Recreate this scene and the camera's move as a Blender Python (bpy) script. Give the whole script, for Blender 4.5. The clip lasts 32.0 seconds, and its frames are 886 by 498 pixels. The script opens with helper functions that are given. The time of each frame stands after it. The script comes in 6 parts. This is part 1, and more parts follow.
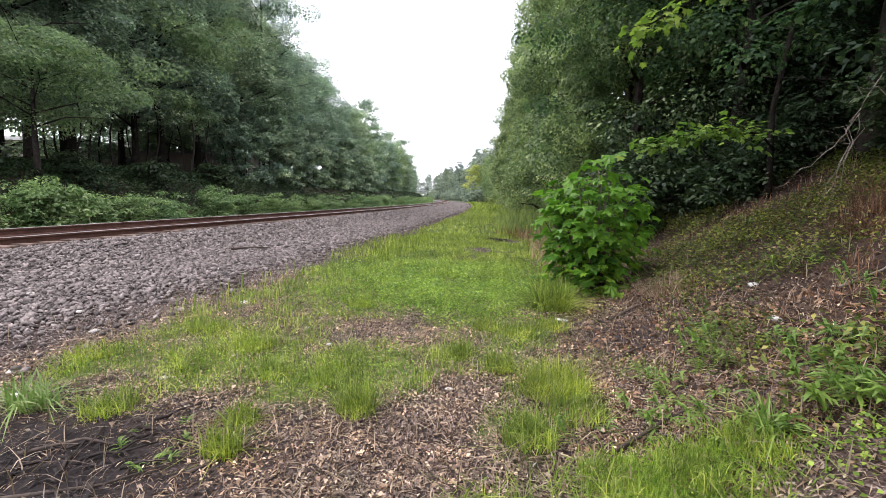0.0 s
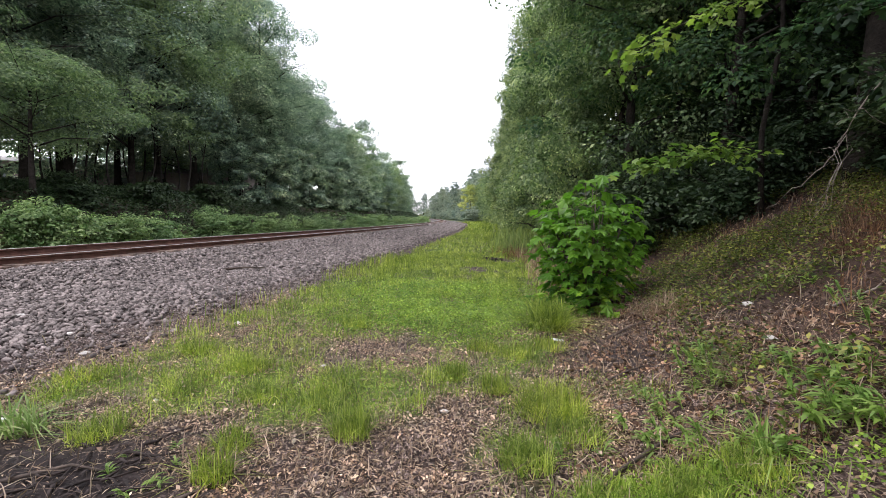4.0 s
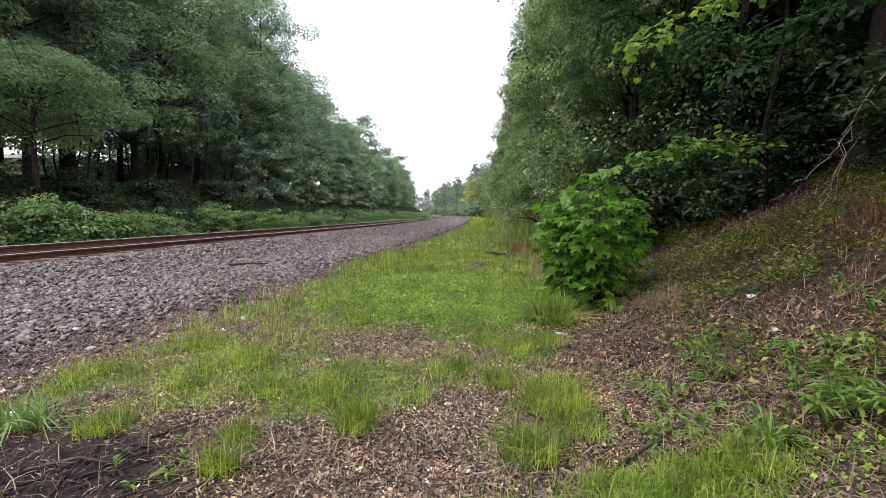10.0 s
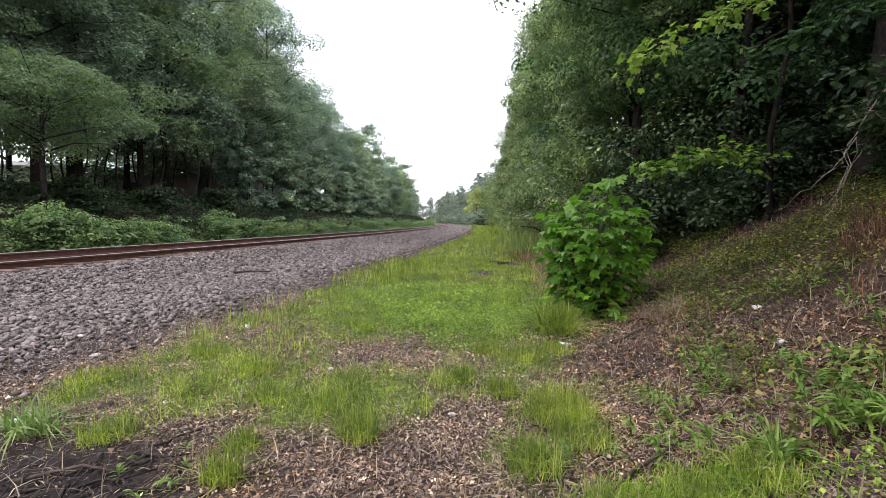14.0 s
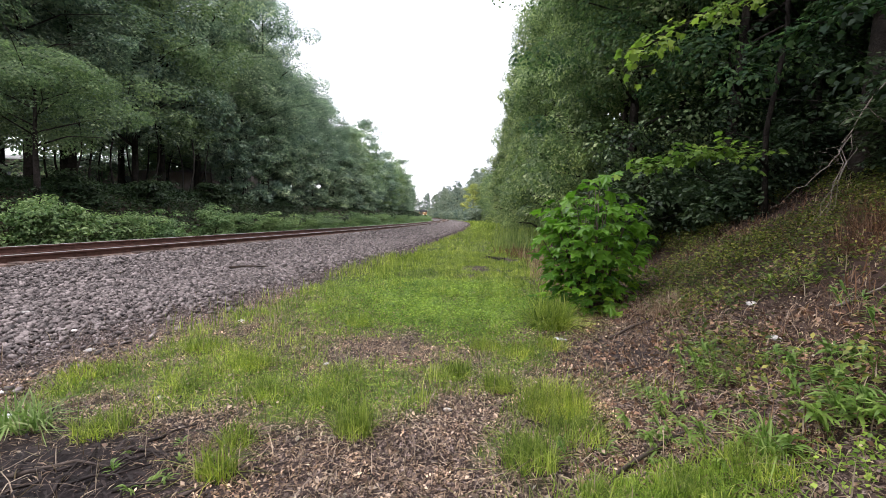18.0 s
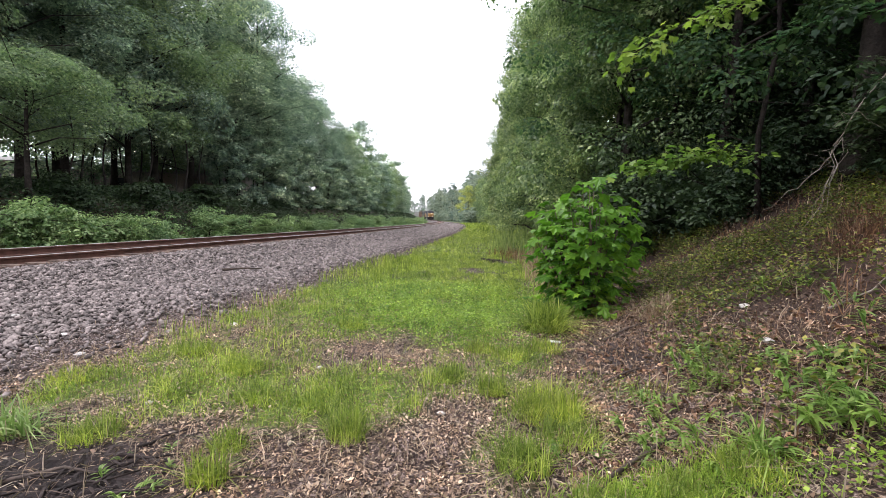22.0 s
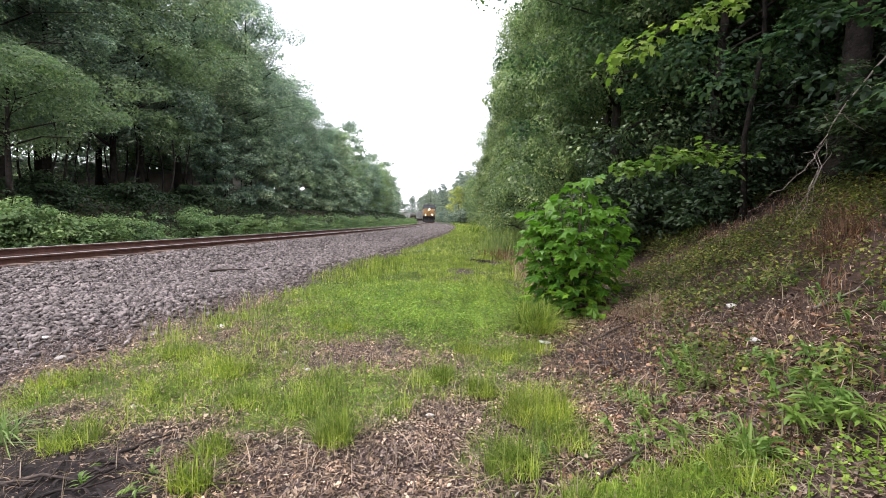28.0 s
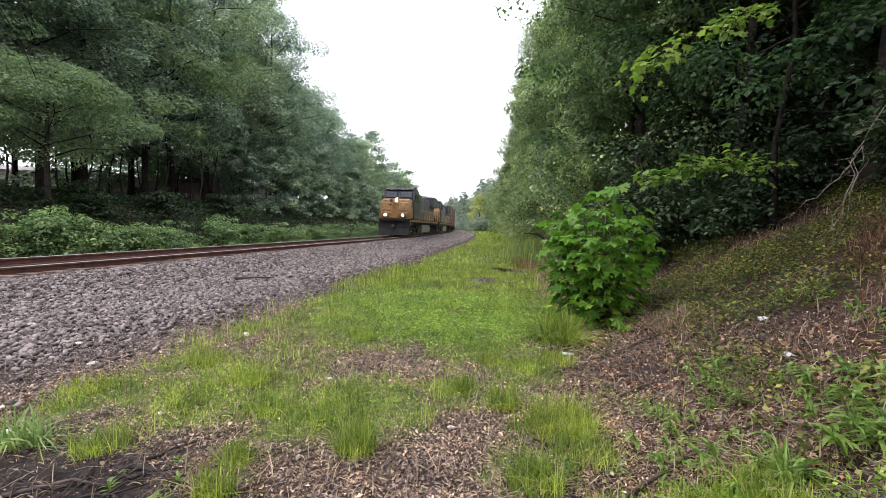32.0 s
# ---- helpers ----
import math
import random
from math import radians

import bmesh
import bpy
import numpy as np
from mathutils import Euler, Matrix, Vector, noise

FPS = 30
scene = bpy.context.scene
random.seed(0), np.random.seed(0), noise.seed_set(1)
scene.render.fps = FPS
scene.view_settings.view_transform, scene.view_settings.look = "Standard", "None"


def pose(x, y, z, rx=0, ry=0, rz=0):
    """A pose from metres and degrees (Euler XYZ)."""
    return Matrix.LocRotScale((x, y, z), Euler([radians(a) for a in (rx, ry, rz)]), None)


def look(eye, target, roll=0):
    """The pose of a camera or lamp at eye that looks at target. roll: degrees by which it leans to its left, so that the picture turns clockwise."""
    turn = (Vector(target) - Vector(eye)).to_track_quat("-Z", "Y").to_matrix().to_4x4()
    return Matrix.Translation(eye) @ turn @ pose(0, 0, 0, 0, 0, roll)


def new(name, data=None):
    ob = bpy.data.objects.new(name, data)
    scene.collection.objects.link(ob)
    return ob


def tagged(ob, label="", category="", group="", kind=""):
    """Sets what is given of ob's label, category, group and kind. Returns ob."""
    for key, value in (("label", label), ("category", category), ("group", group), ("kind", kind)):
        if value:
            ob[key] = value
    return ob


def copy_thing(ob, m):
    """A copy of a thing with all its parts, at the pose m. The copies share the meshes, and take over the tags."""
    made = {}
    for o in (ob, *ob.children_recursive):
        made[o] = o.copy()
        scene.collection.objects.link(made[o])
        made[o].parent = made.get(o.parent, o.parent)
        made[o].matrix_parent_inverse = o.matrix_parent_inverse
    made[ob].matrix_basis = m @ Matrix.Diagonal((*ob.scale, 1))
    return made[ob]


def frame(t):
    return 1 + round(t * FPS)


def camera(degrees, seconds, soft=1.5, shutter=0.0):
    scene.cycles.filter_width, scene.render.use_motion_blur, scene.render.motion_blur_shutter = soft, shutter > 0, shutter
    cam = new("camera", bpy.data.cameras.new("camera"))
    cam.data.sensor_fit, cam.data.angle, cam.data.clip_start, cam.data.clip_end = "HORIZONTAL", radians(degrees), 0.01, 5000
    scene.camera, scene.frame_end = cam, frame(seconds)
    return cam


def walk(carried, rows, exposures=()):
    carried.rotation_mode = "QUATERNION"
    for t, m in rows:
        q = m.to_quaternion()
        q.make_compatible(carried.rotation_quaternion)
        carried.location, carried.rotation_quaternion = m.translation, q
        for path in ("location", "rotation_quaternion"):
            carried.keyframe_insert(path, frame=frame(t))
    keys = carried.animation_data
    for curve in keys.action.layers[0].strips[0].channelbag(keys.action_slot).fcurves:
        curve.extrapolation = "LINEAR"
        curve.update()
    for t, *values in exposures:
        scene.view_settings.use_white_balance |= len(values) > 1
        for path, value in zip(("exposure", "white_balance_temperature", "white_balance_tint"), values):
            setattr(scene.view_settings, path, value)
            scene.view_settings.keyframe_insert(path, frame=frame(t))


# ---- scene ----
ROWS = [
    (0, pose(-0.015, -0.043, 1.521, 83.695, -1.418, -0.497)),
    (0.5, pose(-0.013, -0.045, 1.522, 83.680, -1.403, -0.300)),
    (1, pose(-0.010, -0.041, 1.523, 83.758, -1.411, -0.159)),
    (1.5, pose(-0.009, -0.041, 1.525, 83.901, -1.390, -0.219)),
    (2, pose(-0.007, -0.041, 1.525, 84.709, -1.363, -0.639)),
    (2.5, pose(-0.002, -0.042, 1.530, 85.427, -1.340, -1.147)),
    (3, pose(-0.004, -0.043, 1.531, 85.846, -1.331, -1.423)),
    (3.5, pose(-0.004, -0.044, 1.530, 85.996, -1.358, -1.280)),
    (5.5, pose(-0.036, -0.045, 1.524, 86.383, -0.974, -0.260)),
    (6, pose(-0.030, -0.056, 1.530, 86.547, -0.947, -0.165)),
    (6.5, pose(-0.029, -0.062, 1.528, 86.712, -1.000, -0.100)),
    (7, pose(-0.024, -0.065, 1.533, 86.674, -0.994, -0.096)),
    (7.5, pose(-0.022, -0.060, 1.528, 86.513, -1.015, -0.042)),
    (8, pose(-0.023, -0.056, 1.527, 86.200, -1.039, -0.234)),
    (8.5, pose(-0.019, -0.056, 1.523, 85.638, -1.063, -0.739)),
    (9, pose(-0.017, -0.042, 1.519, 85.505, -1.028, -1.099)),
    (9.5, pose(-0.014, -0.034, 1.516, 85.527, -1.009, -0.932)),
    (10, pose(-0.013, -0.050, 1.515, 85.503, -1.019, -0.722)),
    (10.5, pose(-0.013, -0.052, 1.515, 85.512, -1.005, -0.496)),
    (11, pose(-0.013, -0.051, 1.515, 85.648, -1.036, -0.325)),
    (11.5, pose(-0.018, -0.051, 1.515, 85.819, -1.098, -0.210)),
    (12, pose(-0.020, -0.048, 1.519, 86.010, -1.109, -0.160)),
    (12.5, pose(-0.025, -0.046, 1.521, 86.136, -1.155, -0.173)),
    (13, pose(-0.027, -0.048, 1.522, 86.267, -1.189, -0.233)),
    (13.5, pose(-0.024, -0.054, 1.520, 86.439, -1.235, -0.284)),
    (14, pose(-0.022, -0.055, 1.522, 86.533, -1.267, -0.298)),
    (14.5, pose(-0.017, -0.053, 1.524, 86.615, -1.284, -0.293)),
    (16.5, pose(-0.018, -0.052, 1.523, 86.662, -1.425, -0.666)),
    (17, pose(-0.017, -0.052, 1.524, 86.441, -1.456, -0.776)),
    (17.5, pose(-0.017, -0.055, 1.528, 86.112, -1.452, -0.811)),
    (18, pose(-0.017, -0.049, 1.523, 85.984, -1.477, -0.711)),
    (18.5, pose(-0.016, -0.047, 1.523, 85.801, -1.489, -0.699)),
    (19, pose(-0.017, -0.044, 1.523, 85.681, -1.508, -0.739)),
    (19.5, pose(-0.014, -0.042, 1.524, 85.429, -1.481, -1.008)),
    (20, pose(-0.015, -0.042, 1.522, 85.309, -1.454, -1.818)),
    (20.5, pose(0.006, -0.037, 1.525, 85.639, -1.401, -2.105)),
    (21, pose(0.016, -0.050, 1.524, 86.280, -1.414, -1.567)),
    (21.5, pose(0.011, -0.057, 1.531, 86.274, -1.466, -1.374)),
    (22, pose(-0.003, -0.036, 1.530, 86.223, -1.494, -1.294)),
    (22.5, pose(0.002, -0.029, 1.530, 86.181, -1.459, -1.272)),
    (23, pose(0.004, -0.025, 1.527, 86.079, -1.478, -1.302)),
    (23.5, pose(0.008, -0.024, 1.525, 86.003, -1.481, -1.396)),
    (24, pose(0.009, -0.026, 1.525, 85.878, -1.501, -1.642)),
    (24.5, pose(0.010, -0.024, 1.524, 85.804, -1.520, -1.906)),
    (25, pose(0.008, -0.022, 1.530, 85.669, -1.500, -2.085)),
    (25.5, pose(0.004, -0.024, 1.529, 85.576, -1.492, -2.349)),
    (27.5, pose(0.007, -0.020, 1.532, 85.866, -1.506, -2.569)),
    (28, pose(0.006, -0.012, 1.530, 86.333, -1.507, -2.513)),
    (28.5, pose(0.008, -0.020, 1.534, 86.762, -1.518, -2.523)),
    (29, pose(0.010, -0.021, 1.531, 87.023, -1.540, -2.541)),
    (29.5, pose(0.009, -0.015, 1.534, 87.062, -1.542, -2.549)),
    (30, pose(0.009, -0.013, 1.533, 87.168, -1.594, -2.560)),
    (30.5, pose(0.011, -0.011, 1.537, 87.331, -1.586, -2.541)),
    (31, pose(0.007, -0.011, 1.540, 87.323, -1.582, -2.282)),
    (31.5, pose(0.008, -0.010, 1.544, 87.296, -1.500, -1.466)),
    (32, pose(0.000, 0.000, 1.550, 87.239, -1.498, 0.072)),
]
cam = camera(87.14, 32.0, soft=0.7)
walk(cam, ROWS, [(0, 1.38, 6260, 16), (1, 1.33, 6260, 16), (3, 1.26, 6260, 16), (6, 1.08, 6260, 16), (9, 1.1, 6260, 16), (13, 1.18, 6260, 16), (18, 1.16, 6260, 16), (21, 1.38, 6260, 16), (25, 1.42, 6260, 16), (28, 1.45, 6260, 16), (32, 1.3, 6260, 16)])

# ---- light: bright overcast sky, weak wide sun ----
SUN_EL, SUN_AZ = radians(58), radians(-85)
world = bpy.data.worlds.new("world")
scene.world = world
world.use_nodes = True
wn, wl = world.node_tree.nodes, world.node_tree.links
wn.clear()
w_out = wn.new("ShaderNodeOutputWorld")
w_mix = wn.new("ShaderNodeMixShader")
w_mix.inputs[0].default_value = 0.86
w_sky = wn.new("ShaderNodeTexSky")
w_sky.sky_type, w_sky.sun_disc, w_sky.sun_elevation, w_sky.sun_rotation = "NISHITA", False, SUN_EL, SUN_AZ
w_bs = wn.new("ShaderNodeBackground")
w_bs.inputs[1].default_value = 0.12
w_bc = wn.new("ShaderNodeBackground")
w_bc.inputs[1].default_value = 1.15
w_tc = wn.new("ShaderNodeTexCoord")
w_map = wn.new("ShaderNodeMapping")
w_map.inputs["Scale"].default_value = (1.0, 1.0, 2.6)
w_no = wn.new("ShaderNodeTexNoise")
w_no.inputs["Scale"].default_value, w_no.inputs["Detail"].default_value, w_no.inputs["Roughness"].default_value = 2.0, 3, 0.5
w_ra = wn.new("ShaderNodeValToRGB")
w_ra.color_ramp.elements[0].position, w_ra.color_ramp.elements[0].color = 0.36, (0.5, 0.51, 0.54, 1)
w_ra.color_ramp.elements[1].position, w_ra.color_ramp.elements[1].color = 0.5, (1.0, 1.0, 1.02, 1)
wl.new(w_tc.outputs["Generated"], w_map.inputs[0])
wl.new(w_map.outputs[0], w_no.inputs["Vector"])
wl.new(w_no.outputs["Fac"], w_ra.inputs[0])
wl.new(w_ra.outputs[0], w_bc.inputs[0])
wl.new(w_sky.outputs[0], w_bs.inputs[0])
wl.new(w_bs.outputs[0], w_mix.inputs[1])
wl.new(w_bc.outputs[0], w_mix.inputs[2])
wl.new(w_mix.outputs[0], w_out.inputs[0])
sun = new("sun", bpy.data.lights.new("sun", "SUN"))
sun.data.energy, sun.data.angle, sun.data.color = 1.1, radians(30), (1.0, 0.97, 0.92)
sun.matrix_world = look((math.sin(SUN_AZ) * 50 * math.cos(SUN_EL), math.cos(SUN_AZ) * 50 * math.cos(SUN_EL), 50 * math.sin(SUN_EL)), (0, 0, 0))


# ---- materials ----
def node_mat(name):
    m = bpy.data.materials.new(name)
    m.use_nodes = True
    nt = m.node_tree
    return m, nt.nodes, nt.links, nt.nodes["Principled BSDF"]


def noise_node(n, l, scale, detail=4, rough=0.55, coord="Object", vec=None):
    t = n.new("ShaderNodeTexNoise")
    t.inputs["Scale"].default_value, t.inputs["Detail"].default_value, t.inputs["Roughness"].default_value = scale, detail, rough
    if vec is None:
        c = n.new("ShaderNodeTexCoord")
        vec = c.outputs[coord]
    l.new(vec, t.inputs["Vector"])
    return t


def ramp(n, l, fac, stops):
    r = n.new("ShaderNodeValToRGB")
    e = r.color_ramp.elements
    while len(e) < len(stops):
        e.new(0.5)
    for k, (p, c) in enumerate(stops):
        e[k].position, e[k].color = p, (*c, 1)
    l.new(fac, r.inputs[0])
    return r.outputs[0]


def mixc(n, l, fac, a, b, kind="MIX"):
    x = n.new("ShaderNodeMix")
    x.data_type, x.blend_type = "RGBA", kind
    if isinstance(fac, float):
        x.inputs[0].default_value = fac
    else:
        l.new(fac, x.inputs[0])
    for k, v in ((6, a), (7, b)):
        if isinstance(v, tuple):
            x.inputs[k].default_value = (*v, 1)
        else:
            l.new(v, x.inputs[k])
    return x.outputs[2]


def bumped(n, l, bsdf, height, strength, dist):
    b = n.new("ShaderNodeBump")
    b.inputs["Strength"].default_value, b.inputs["Distance"].default_value = strength, dist
    l.new(height, b.inputs["Height"])
    l.new(b.outputs[0], bsdf.inputs["Normal"])


def surface(name, dark, light, scale=6.0, fine=60.0, rough=0.8, metal=0.0, bump=0.3, dist=0.01, spread=(0.3, 0.7), stain=None, island=False, shift=0.25):
    """A worn surface: two scales of colour change, fine relief, optional stains, and a shift from piece to piece."""
    m, n, l, b = node_mat(name)
    big, small = noise_node(n, l, scale), noise_node(n, l, fine, 3)
    col = ramp(n, l, big.outputs["Fac"], [(spread[0], dark), (spread[1], light)])
    var = ramp(n, l, small.outputs["Fac"], [(0.3, (0.72, 0.72, 0.72)), (0.7, (1.25, 1.25, 1.25))])
    col = mixc(n, l, 1.0, col, var, "MULTIPLY")
    if stain:
        st = noise_node(n, l, scale * 2.7, 5, 0.7)
        f = ramp(n, l, st.outputs["Fac"], [(0.5, (0, 0, 0)), (0.68, (1, 1, 1))])
        col = mixc(n, l, f, col, stain)
    if shift:
        if island:
            o = n.new("ShaderNodeNewGeometry").outputs["Random Per Island"]
        else:
            o = n.new("ShaderNodeObjectInfo").outputs["Random"]
        v = ramp(n, l, o, [(0.0, (1 - shift,) * 3), (1.0, (1 + shift,) * 3)])
        col = mixc(n, l, 1.0, col, v, "MULTIPLY")
    l.new(col, b.inputs["Base Color"])
    b.inputs["Roughness"].default_value, b.inputs["Metallic"].default_value = rough, metal
    bumped(n, l, b, small.outputs["Fac"], bump, dist)
    return m


def leafy(name, dark, mid, light, through_light=0.3, rough=0.5, patch=0.35, clump=0.0, gloss=0.28):
    """Leaves: colour shifts leaf by leaf and branch by branch, light comes through."""
    m, n, l, b = node_mat(name)
    g = n.new("ShaderNodeNewGeometry")
    col = ramp(n, l, g.outputs["Random Per Island"], [(0.0, dark), (0.55, mid), (1.0, light)])
    big = noise_node(n, l, patch, 3)
    col = mixc(n, l, 1.0, col, ramp(n, l, big.outputs["Fac"], [(0.3, (0.68, 0.74, 0.72)), (0.7, (1.3, 1.2, 1.1))]), "MULTIPLY")
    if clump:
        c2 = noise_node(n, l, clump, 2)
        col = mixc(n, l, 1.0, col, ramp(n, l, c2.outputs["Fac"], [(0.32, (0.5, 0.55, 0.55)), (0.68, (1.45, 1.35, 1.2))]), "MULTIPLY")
    o = n.new("ShaderNodeObjectInfo")
    col = mixc(n, l, 1.0, col, ramp(n, l, o.outputs["Random"], [(0.0, (0.85, 0.9, 0.95)), (1.0, (1.15, 1.1, 1.0))]), "MULTIPLY")
    l.new(col, b.inputs["Base Color"])
    b.inputs["Roughness"].default_value = rough
    b.inputs["Specular IOR Level"].default_value = gloss
    t = n.new("ShaderNodeBsdfTranslucent")
    l.new(mixc(n, l, 1.0, col, (1.2, 1.4, 0.95), "MULTIPLY"), t.inputs["Color"])
    s = n.new("ShaderNodeMixShader")
    s.inputs[0].default_value = through_light
    l.new(b.outputs[0], s.inputs[1])
    l.new(t.outputs[0], s.inputs[2])
    l.new(s.outputs[0], n["Material Output"].inputs["Surface"])
    return m


def ground_material():
    m, n, l, b = node_mat("soil_and_turf")
    z = n.new("ShaderNodeVertexColor")
    z.layer_name = "zone"
    sep = n.new("ShaderNodeSeparateColor")
    l.new(z.outputs["Color"], sep.inputs[0])
    big, mid, fine = noise_node(n, l, 0.9, 5), noise_node(n, l, 7, 5, 0.65), noise_node(n, l, 55, 4, 0.7)
    cc = n.new("ShaderNodeTexCoord")
    cells = []
    for sc, st in ((38, (1, 1, 1)), (95, (1.0, 0.45, 1.0)), (120, (0.4, 1.0, 1.0))):
        mp = n.new("ShaderNodeMapping")
        mp.inputs["Scale"].default_value = st
        mp.inputs["Rotation"].default_value = (0, 0, 0.3 + sc * 0.01)
        l.new(cc.outputs["Object"], mp.inputs[0])
        vo = n.new("ShaderNodeTexVoronoi")
        vo.inputs["Scale"].default_value = sc
        l.new(mp.outputs[0], vo.inputs["Vector"])
        sp = n.new("ShaderNodeSeparateColor")
        l.new(vo.outputs["Color"], sp.inputs[0])
        cells.append(sp.outputs[0])
    tone = n.new("ShaderNodeMath")
    tone.operation = "MULTIPLY"
    l.new(cells[0], tone.inputs[0])
    l.new(cells[1], tone.inputs[1])
    tone2 = n.new("ShaderNodeMath")
    tone2.operation = "MULTIPLY_ADD"
    l.new(cells[2], tone2.inputs[0])
    tone2.inputs[1].default_value = 0.35
    l.new(tone.outputs[0], tone2.inputs[2])
    soil = ramp(n, l, tone2.outputs[0], [(0.05, (0.014, 0.009, 0.008)), (0.35, (0.05, 0.034, 0.028)), (0.65, (0.14, 0.1, 0.085)), (1.0, (0.36, 0.285, 0.25))])
    soil = mixc(n, l, 1.0, soil, ramp(n, l, mid.outputs["Fac"], [(0.3, (0.65, 0.62, 0.6)), (0.7, (1.25, 1.25, 1.25))]), "MULTIPLY")
    turf = ramp(n, l, mid.outputs["Fac"], [(0.25, (0.06, 0.085, 0.02)), (0.7, (0.14, 0.18, 0.045))])
    # forest floor: dark soil, darkened further for the shade under the trees
    wood = ramp(n, l, mid.outputs["Fac"], [(0.25, (0.014, 0.009, 0.007)), (0.7, (0.06, 0.036, 0.027))])
    mud = ramp(n, l, mid.outputs["Fac"], [(0.25, (0.010, 0.008, 0.008)), (0.7, (0.036, 0.027, 0.026))])
    col = mixc(n, l, sep.outputs[0], soil, turf)
    col = mixc(n, l, sep.outputs[1], col, wood)
    col = mixc(n, l, sep.outputs[2], col, mud)
    col = mixc(n, l, 1.0, col, ramp(n, l, fine.outputs["Fac"], [(0.3, (0.6, 0.6, 0.6)), (0.7, (1.4, 1.4, 1.4))]), "MULTIPLY")
    col = mixc(n, l, 1.0, col, ramp(n, l, big.outputs["Fac"], [(0.3, (0.8, 0.8, 0.8)), (0.7, (1.15, 1.15, 1.15))]), "MULTIPLY")
    l.new(col, b.inputs["Base Color"])
    b.inputs["Roughness"].default_value = 0.95
    b.inputs["Specular IOR Level"].default_value = 0.2
    bumped(n, l, b, tone2.outputs[0], 0.7, 0.012)
    return m


def gravel_material():
    m, n, l, b = node_mat("crushed_stone")
    c = n.new("ShaderNodeTexCoord")
    v = n.new("ShaderNodeTexVoronoi")
    v.inputs["Scale"].default_value = 24
    l.new(c.outputs["Object"], v.inputs["Vector"])
    sv = n.new("ShaderNodeSeparateColor")
    l.new(v.outputs["Color"], sv.inputs[0])
    col = ramp(n, l, sv.outputs[0], [(0.0, (0.05, 0.042, 0.039)), (0.5, (0.15, 0.13, 0.12)), (1.0, (0.3, 0.265, 0.245))])
    # cell rims darkened: shade in the gaps between stones, put into the colour
    edge = ramp(n, l, v.outputs["Distance"], [(0.25, (1, 1, 1)), (0.75, (0.22, 0.2, 0.2))])
    col = mixc(n, l, 1.0, col, edge, "MULTIPLY")
    big = noise_node(n, l, 0.6, 5)
    col = mixc(n, l, 1.0, col, ramp(n, l, big.outputs["Fac"], [(0.3, (0.8, 0.76, 0.75)), (0.7, (1.2, 1.17, 1.15))]), "MULTIPLY")
    l.new(col, b.inputs["Base Color"])
    b.inputs["Roughness"].default_value = 0.9
    bumped(n, l, b, edge, 1.0, 0.03)
    return m


M_GROUND, M_GRAVEL = ground_material(), gravel_material()
M_STONE = surface("ballast_stone", (0.092, 0.075, 0.07), (0.265, 0.22, 0.205), 9, 70, 0.9, island=True, shift=0.6)
M_GRIT = surface("pinkish_grit", (0.15, 0.115, 0.105), (0.34, 0.275, 0.255), 9, 70, 0.9, island=True, shift=0.5)
M_RAIL = surface("rusty_rail_steel", (0.085, 0.038, 0.028), (0.17, 0.08, 0.058), 5, 90, 0.7, 0.2, 0.2, 0.004, shift=0)
M_SHINE = surface("worn_rail_head", (0.3, 0.25, 0.22), (0.5, 0.45, 0.41), 3, 40, 0.4, 0.4, 0.1, 0.002, shift=0)
M_TIE = surface("weathered_tie_timber", (0.07, 0.045, 0.035), (0.26, 0.18, 0.14), 5, 45, 0.9, bump=0.6, shift=0.4)
M_BARK = surface("tree_bark", (0.012, 0.010, 0.009), (0.045, 0.037, 0.032), 4, 26, 0.95, bump=0.9, dist=0.03)
M_BARK.node_tree.nodes["Principled BSDF"].inputs["Specular IOR Level"].default_value = 0.1
M_VINE_BARK = surface("pale_dead_wood", (0.12, 0.095, 0.08), (0.30, 0.25, 0.21), 9, 60, 0.85, bump=0.5)
M_TWIG = surface("brown_twig", (0.035, 0.025, 0.02), (0.11, 0.08, 0.062), 9, 60, 0.9, island=True)
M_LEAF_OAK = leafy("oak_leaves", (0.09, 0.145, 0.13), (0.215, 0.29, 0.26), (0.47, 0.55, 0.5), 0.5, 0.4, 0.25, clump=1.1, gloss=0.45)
M_LEAF_LOCUST = leafy("light_feathery_leaves", (0.1, 0.15, 0.09), (0.185, 0.255, 0.145), (0.31, 0.38, 0.22), 0.5, 0.5, 0.3)
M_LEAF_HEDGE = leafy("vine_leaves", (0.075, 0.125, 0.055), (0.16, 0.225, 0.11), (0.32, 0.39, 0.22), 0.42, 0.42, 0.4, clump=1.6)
M_LEAF_WOOD = leafy("woodland_leaves", (0.03, 0.064, 0.04), (0.066, 0.12, 0.062), (0.13, 0.2, 0.085), 0.48, 0.6, 0.5, gloss=0.15)
# very dark greens: the canopy's shade is put into the leaf colour
M_LEAF_UNDER = leafy("shade_darkened_undergrowth_leaves", (0.016, 0.033, 0.018), (0.034, 0.058, 0.03), (0.07, 0.105, 0.055), 0.3, 0.5, 0.5)
M_LEAF_MAPLE = leafy("bright_maple_leaves", (0.08, 0.145, 0.03), (0.15, 0.235, 0.042), (0.25, 0.34, 0.07), 0.45, 0.45, 0.8)
M_LEAF_BUSH = leafy("broad_lobed_leaves", (0.035, 0.105, 0.014), (0.085, 0.2, 0.02), (0.24, 0.4, 0.04), 0.4, 0.42, 1.6)
